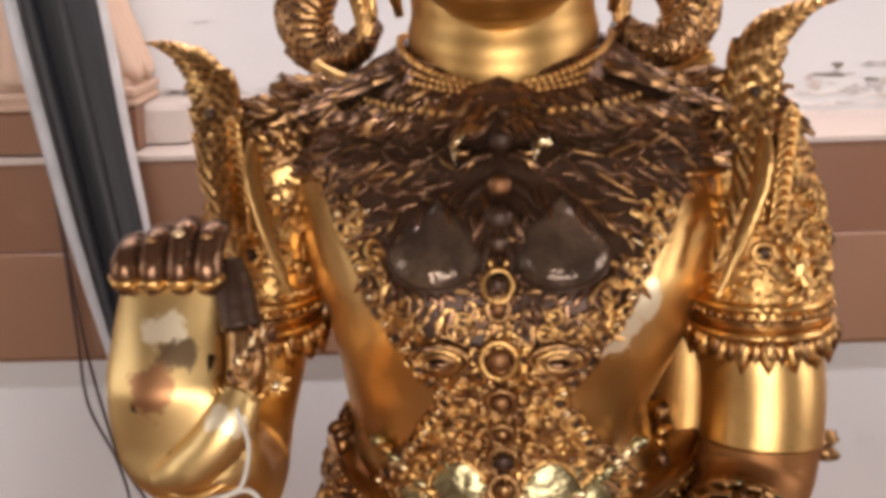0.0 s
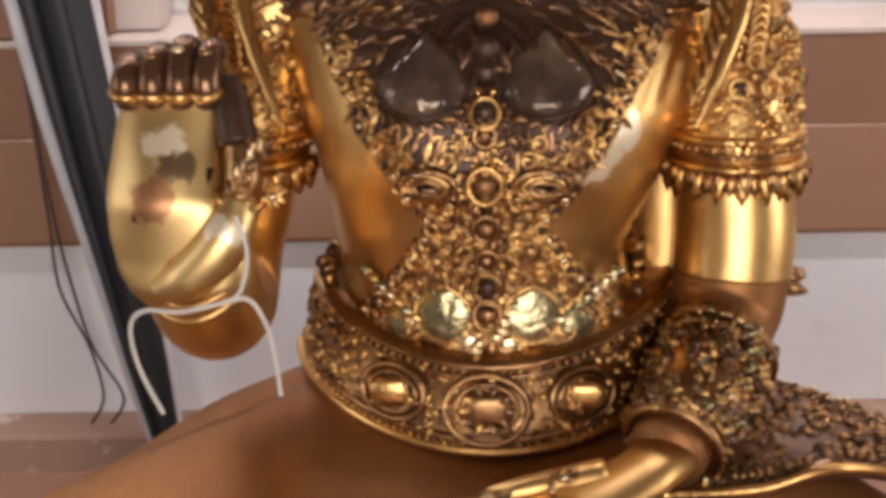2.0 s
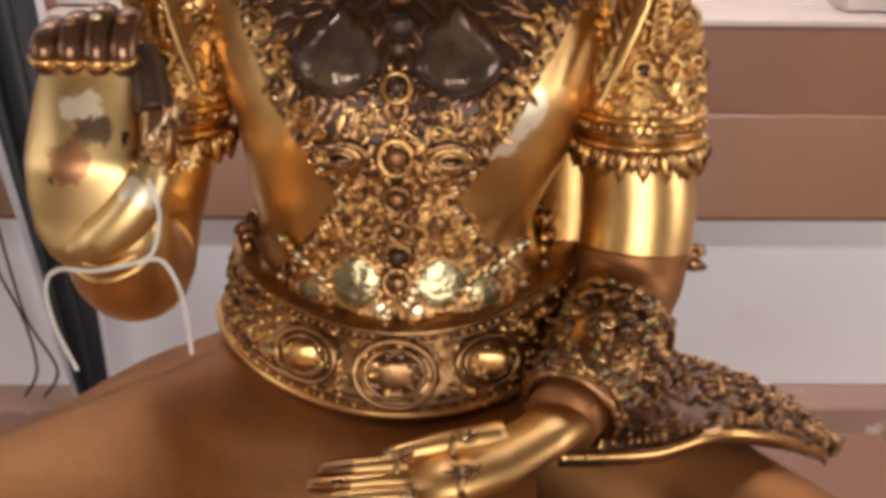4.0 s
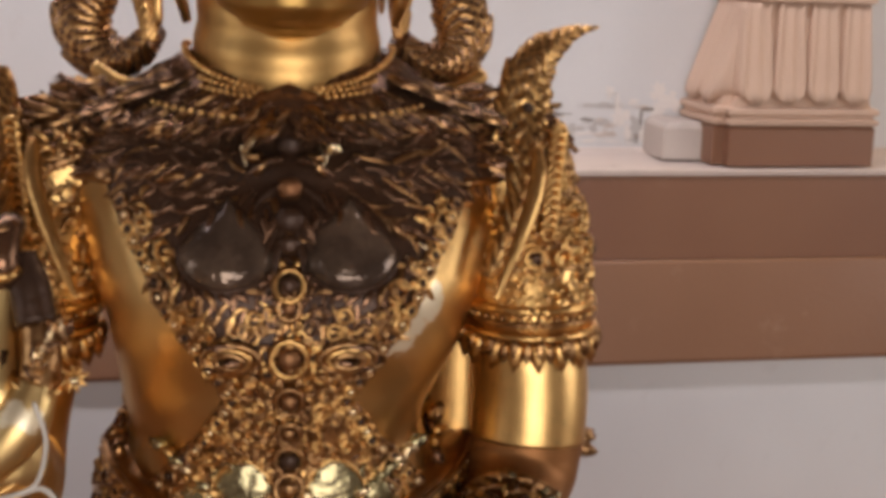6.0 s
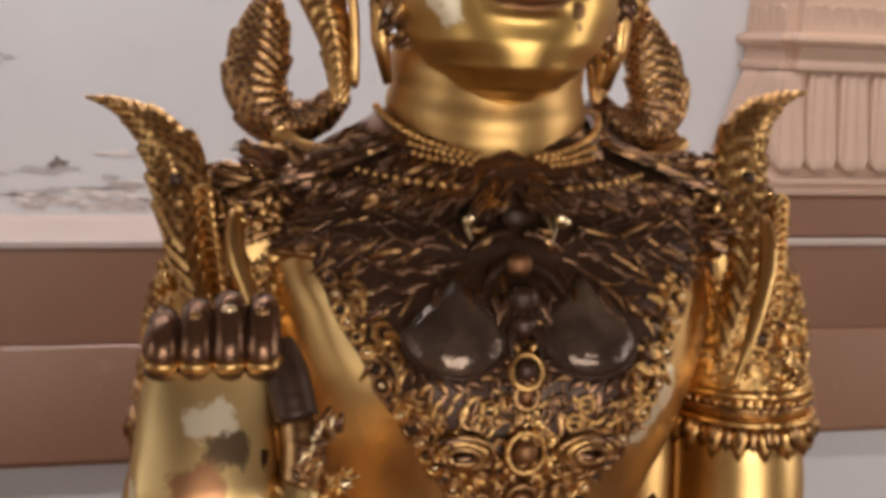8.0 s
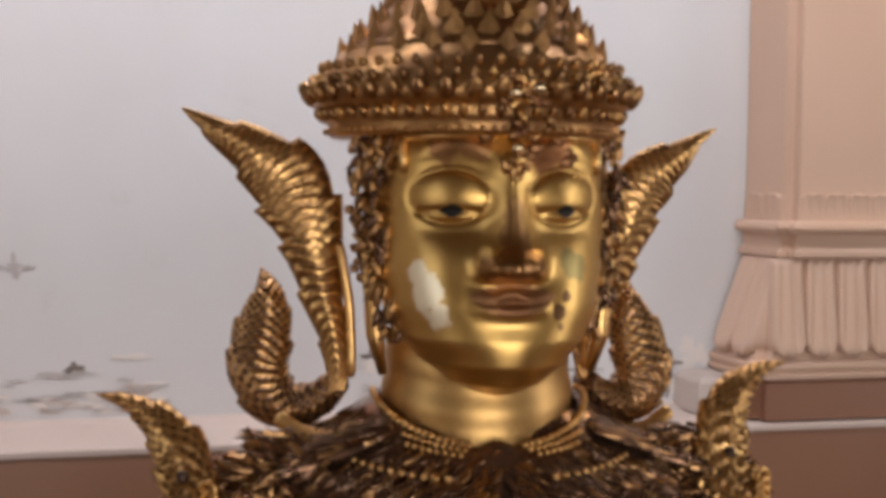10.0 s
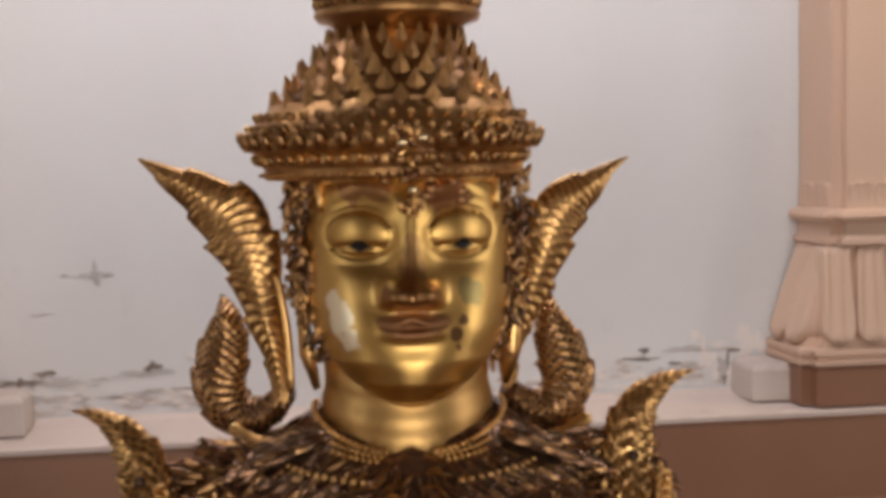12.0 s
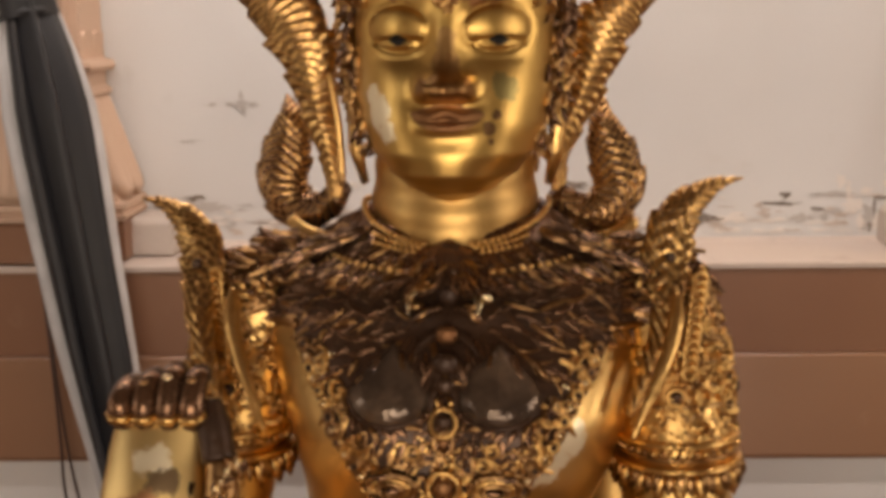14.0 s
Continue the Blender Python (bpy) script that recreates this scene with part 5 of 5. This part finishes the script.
# wide cuff on the resting arm
ca, cb = Vector((0.205, -0.118, 1.330)), Vector((0.158, -0.220, 1.288))
axis = (cb - ca).normalized()
c1 = axis.cross(Vector((0, 0, 1))).normalized()
c2 = c1.cross(axis)
clay.tube([ca, ca.lerp(cb, 0.5), cb], [0.050, 0.046, 0.040], OM, 30)
for u, r in ((0.0, 0.005), (0.12, 0.003), (0.9, 0.003), (1.0, 0.005)):
    q = ca.lerp(cb, u)
    clay.tube([q + (c1 * math.cos(t) + c2 * math.sin(t)) * (0.051 - 0.010 * u) for t in np.linspace(0, 2 * math.pi, 33)], [r] * 33, OM, 8)
for _ in range(430):
    u, t = rnd.random(), rnd.uniform(0, 6.28)
    nrm = c1 * math.cos(t) + c2 * math.sin(t)
    side_way = axis.cross(nrm)
    a = rnd.uniform(0, 6.28)
    clay.leaf(ca.lerp(cb, u) + nrm * (0.049 - 0.010 * u), nrm, axis * math.cos(a) + side_way * math.sin(a), rnd.uniform(0.008, 0.017), 0.007, 0.009, rnd.choice((OM, OD, OM, OG, PA)), rnd.uniform(-0.5, 0.5))
# sash flap on the hip, with a bright rolled rim
back = spline([(0.19, -0.03, 1.285), (0.26, 0.0, 1.262), (0.33, 0.0, 1.240), (0.39, -0.01, 1.212), (0.43, -0.05, 1.175)], 6)
front = spline([(0.15, -0.215, 1.238), (0.20, -0.205, 1.236), (0.245, -0.20, 1.240), (0.295, -0.195, 1.256), (0.36, -0.15, 1.232), (0.43, -0.055, 1.172)], 6)
front = [front[round(k * (len(front) - 1) / (len(back) - 1))] for k in range(len(back))]
rows = []
for a, b in zip(back, front):
    rows.append([Vector(a).lerp(Vector(b), u) + Vector((0, 0, 0.012 * math.sin(math.pi * u))) for u in np.linspace(0, 1, 9)] + [Vector(b) + Vector((0, 0.004, -0.012)), Vector(a) + Vector((0, 0, -0.02))])
clay.rings(rows, OD)
clay.tube([tuple(p) for p in front], [0.0045] * len(front), OG, 8)
for _ in range(520):
    k = rnd.randrange(len(back))
    u = rnd.random()
    p = Vector(back[k]).lerp(Vector(front[k]), u) + Vector((rnd.uniform(-0.006, 0.006), 0, 0.012 * math.sin(math.pi * u)))
    clay.leaf(p, (0, -0.4, 1), (1, rnd.uniform(-0.5, 0.5), -0.2), rnd.uniform(0.007, 0.013), 0.0060, 0.0035, rnd.choice((OD, OD, OM, OM)))
for k in range(0, len(front)):
    clay.blob(Vector(front[k]) + Vector((0, 0.012, 0.008)), 0.0036, OM, n=6)
# ornament on the knee below it
for k in range(7):
    for q in range(5):
        clay.leaf((0.245 + 0.012 * k, -0.235 - 0.012 * q, 1.205 - 0.004 * k), (0.2, -0.7, 1), (1, -0.3, -0.2), 0.022, 0.012, 0.008, rnd.choice((OD, OM)))
for k in range(12):
    clay.ring((0.33 + 0.014 * k, -0.245 + 0.003 * k, 1.196 - 0.007 * k), (1, 0.1, -0.4), 0.012, 0.004, OG, 10)

statue = mesh_object("statue", clay.v, clay.f, MATS, clay.m)
statue.matrix_world = pose(0.360, 1.55, 0, 0, 0, -5)
tagged(statue, "gilded seated crowned temple statue with blackened carved breast ornament", "statue")

# ---- things ----
pedestal = tagged(new("pedestal"), "low painted masonry pedestal under the statue", "pedestal")
pedestal.location = (0.355, 1.45, 0)
part("base", box_bm(-0.66, 0.66, -0.50, 0.40, 0.0, 0.14, 0.012), BROWN, pedestal)
part("body", box_bm(-0.60, 0.60, -0.45, 0.36, 0.14, 0.92, 0.008), BROWN, pedestal)
part("top_slab", box_bm(-0.64, 0.64, -0.49, 0.39, 0.92, 1.016, 0.014), BROWN, pedestal)


def cloth(name, colour, rough=0.7):
    m, n, l, p = nodes_of(name)
    weave, big = noise_node(n, l, 220, 2), noise_node(n, l, 9, 5)
    col = mix_node(n, l, ramp_node(n, l, big, [(0.35, gray(0)), (0.75, gray(1))]), colour, tuple(c * 0.7 for c in colour))
    l.new(col, p.inputs["Base Color"])
    p.inputs["Roughness"].default_value = rough
    bump_node(n, l, p, weave, 0.3, 0.002)
    return m


BLACK_CLOTH = cloth("black_umbrella_cloth", (0.012, 0.012, 0.015), 0.45)
GREY_CLOTH = cloth("silver_grey_umbrella_cloth", (0.58, 0.57, 0.58), 0.4)
WIRE = cloth("dark_brown_cable", (0.06, 0.025, 0.018), 0.5)
STRING = cloth("white_cotton_string", (0.75, 0.70, 0.62), 0.9)


def curve_part(name, pts, radius, material, parent=None):
    cu = bpy.data.curves.new(name, "CURVE")
    cu.dimensions, cu.bevel_depth, cu.bevel_resolution = "3D", radius, 2
    sp = cu.splines.new("POLY")
    sp.points.add(len(pts) - 1)
    for q, p in zip(sp.points, pts):
        q.co = (*p, 1)
    cu.materials.append(material)
    ob = new(name, cu)
    if parent:
        ob.parent = parent
    return ob


# a closed umbrella leaning against the ledge, its point on the step
umbrella = tagged(new("umbrella"), "large closed black and silver-grey umbrella leaning against the ledge", "umbrella")
foot, head_end = Vector((-0.278, 2.90, 0.36)), Vector((-0.588, 3.02, 2.12))
ax = (head_end - foot).normalized()
ux = ax.cross(Vector((0, 1, 0))).normalized() * -1
uy = ax.cross(ux)


def umbrella_radius(u):
    return lerp_table([(0.0, 0.010), (0.06, 0.030), (0.25, 0.052), (0.55, 0.076), (0.78, 0.088), (0.88, 0.070), (0.905, 0.050), (0.94, 0.058), (1.0, 0.062)], u)[0]


def gore(k, lo=0.02, hi=0.985):
    bm = bmesh.new()
    rows = []
    for s in range(31):
        u = lo + (hi - lo) * s / 30
        r = umbrella_radius(u)
        row = []
        for i in range(9):
            v = i / 8
            a = 2 * math.pi * (k + v) / 8 + 0.44 + 0.25 * u
            fold = 1 + 0.30 * math.sin(math.pi * v) ** 2 - 0.16 + 0.05 * math.sin(9 * u + k)
            a2 = a + 0.25 * math.sin(math.pi * v)
            p = foot.lerp(head_end, u) + (ux * math.cos(a2) + uy * math.sin(a2)) * r * fold
            row.append(bm.verts.new(p))
        rows.append(row)
    for a, b in zip(rows, rows[1:]):
        for i in range(8):
            bm.faces.new((a[i], a[i + 1], b[i + 1], b[i])).smooth = True
    return bm


def gore_cover():
    bm = bmesh.new()
    rows = []
    for s in range(9):
        u = 0.90 + 0.115 * s / 8
        r = (umbrella_radius(min(1.0, u)) + 0.012) * (1.0 if s < 7 else 0.72 if s < 8 else 0.2)
        rows.append([bm.verts.new(foot.lerp(head_end, u) + (ux * math.cos(a) + uy * math.sin(a)) * r * (1 + 0.10 * math.sin(4 * a + 3 * u))) for a in np.linspace(0, 2 * math.pi, 32, endpoint=False)])
    for a, b in zip(rows, rows[1:]):
        for i in range(32):
            bm.faces.new((a[i], a[(i + 1) % 32], b[(i + 1) % 32], b[i])).smooth = True
    bm.faces.new(rows[-1])
    return bm


for k in range(8):
    part("cloth_panel", gore(k), BLACK_CLOTH if k in (1, 4, 5, 6) else GREY_CLOTH, umbrella, "black panel" if k in (1, 4, 5, 6) else "silver-grey panel")
rod = bmesh.new()
bmesh.ops.create_cone(rod, cap_ends=True, segments=12, radius1=0.007, radius2=0.009, depth=(head_end - foot).length + 0.03)
for v in rod.verts:
    v.co = foot.lerp(head_end, 0.5) + ux * v.co.x + uy * v.co.y + ax * v.co.z
part("pole", rod, WIRE, umbrella, "dark metal pole")
part("top_cover", gore_cover(), BLACK_CLOTH, umbrella, "black top cover")
tie = [foot.lerp(head_end, 0.905) + (ux * math.cos(t) + uy * math.sin(t)) * 0.060 for t in np.linspace(0, 2 * math.pi, 25)]
curve_part("tie_band", tie, 0.008, BLACK_CLOTH, umbrella)

# two thin cables that hang down in front of the wall
for shift, foot_x in ((0.0, -0.475), (0.012, -0.43)):
    pts = [tuple(p) for p in spline([(-0.622 + shift * 0.2, 3.085, 1.95), (-0.597 + shift * 0.3, 3.06, 1.60), (-0.567 + shift * 0.3, 3.04, 1.25), (-0.552 + shift, 3.03, 1.02), (-0.544 + shift * 2.4, 3.03, 0.86), (-0.495 + shift * 0.6, 3.04, 0.72), (foot_x, 3.04, 0.60), (foot_x - 0.03, 3.03, 0.537)], 8)]
    tagged(curve_part("hanging_cable", pts, 0.0035, WIRE), "thin dark brown cable hanging down the wall", "cable", "wall cables")

# white string tied round the raised wrist
place = pose(0.360, 1.55, 0, 0, 0, -5) @ pose(-0.022, 0.024, -0.002)
loop = spline([(-0.222, -0.345, 1.355), (-0.236, -0.350, 1.395), (-0.238, -0.356, 1.430), (-0.224, -0.362, 1.446), (-0.195, -0.366, 1.447), (-0.165, -0.360, 1.452), (-0.148, -0.350, 1.452), (-0.137, -0.345, 1.432), (-0.131, -0.345, 1.405), (-0.128, -0.345, 1.372)], 7)
upper = spline([(-0.150, -0.362, 1.520), (-0.143, -0.362, 1.492), (-0.150, -0.362, 1.462), (-0.165, -0.361, 1.453)], 6)
thread = tagged(new("string"), "white cotton string knotted round the raised golden wrist", "string")
curve_part("long_strand", [place @ Vector(p) for p in loop], 0.0019, STRING, thread)
curve_part("loop_strand", [place @ Vector(p) for p in upper], 0.0016, STRING, thread)
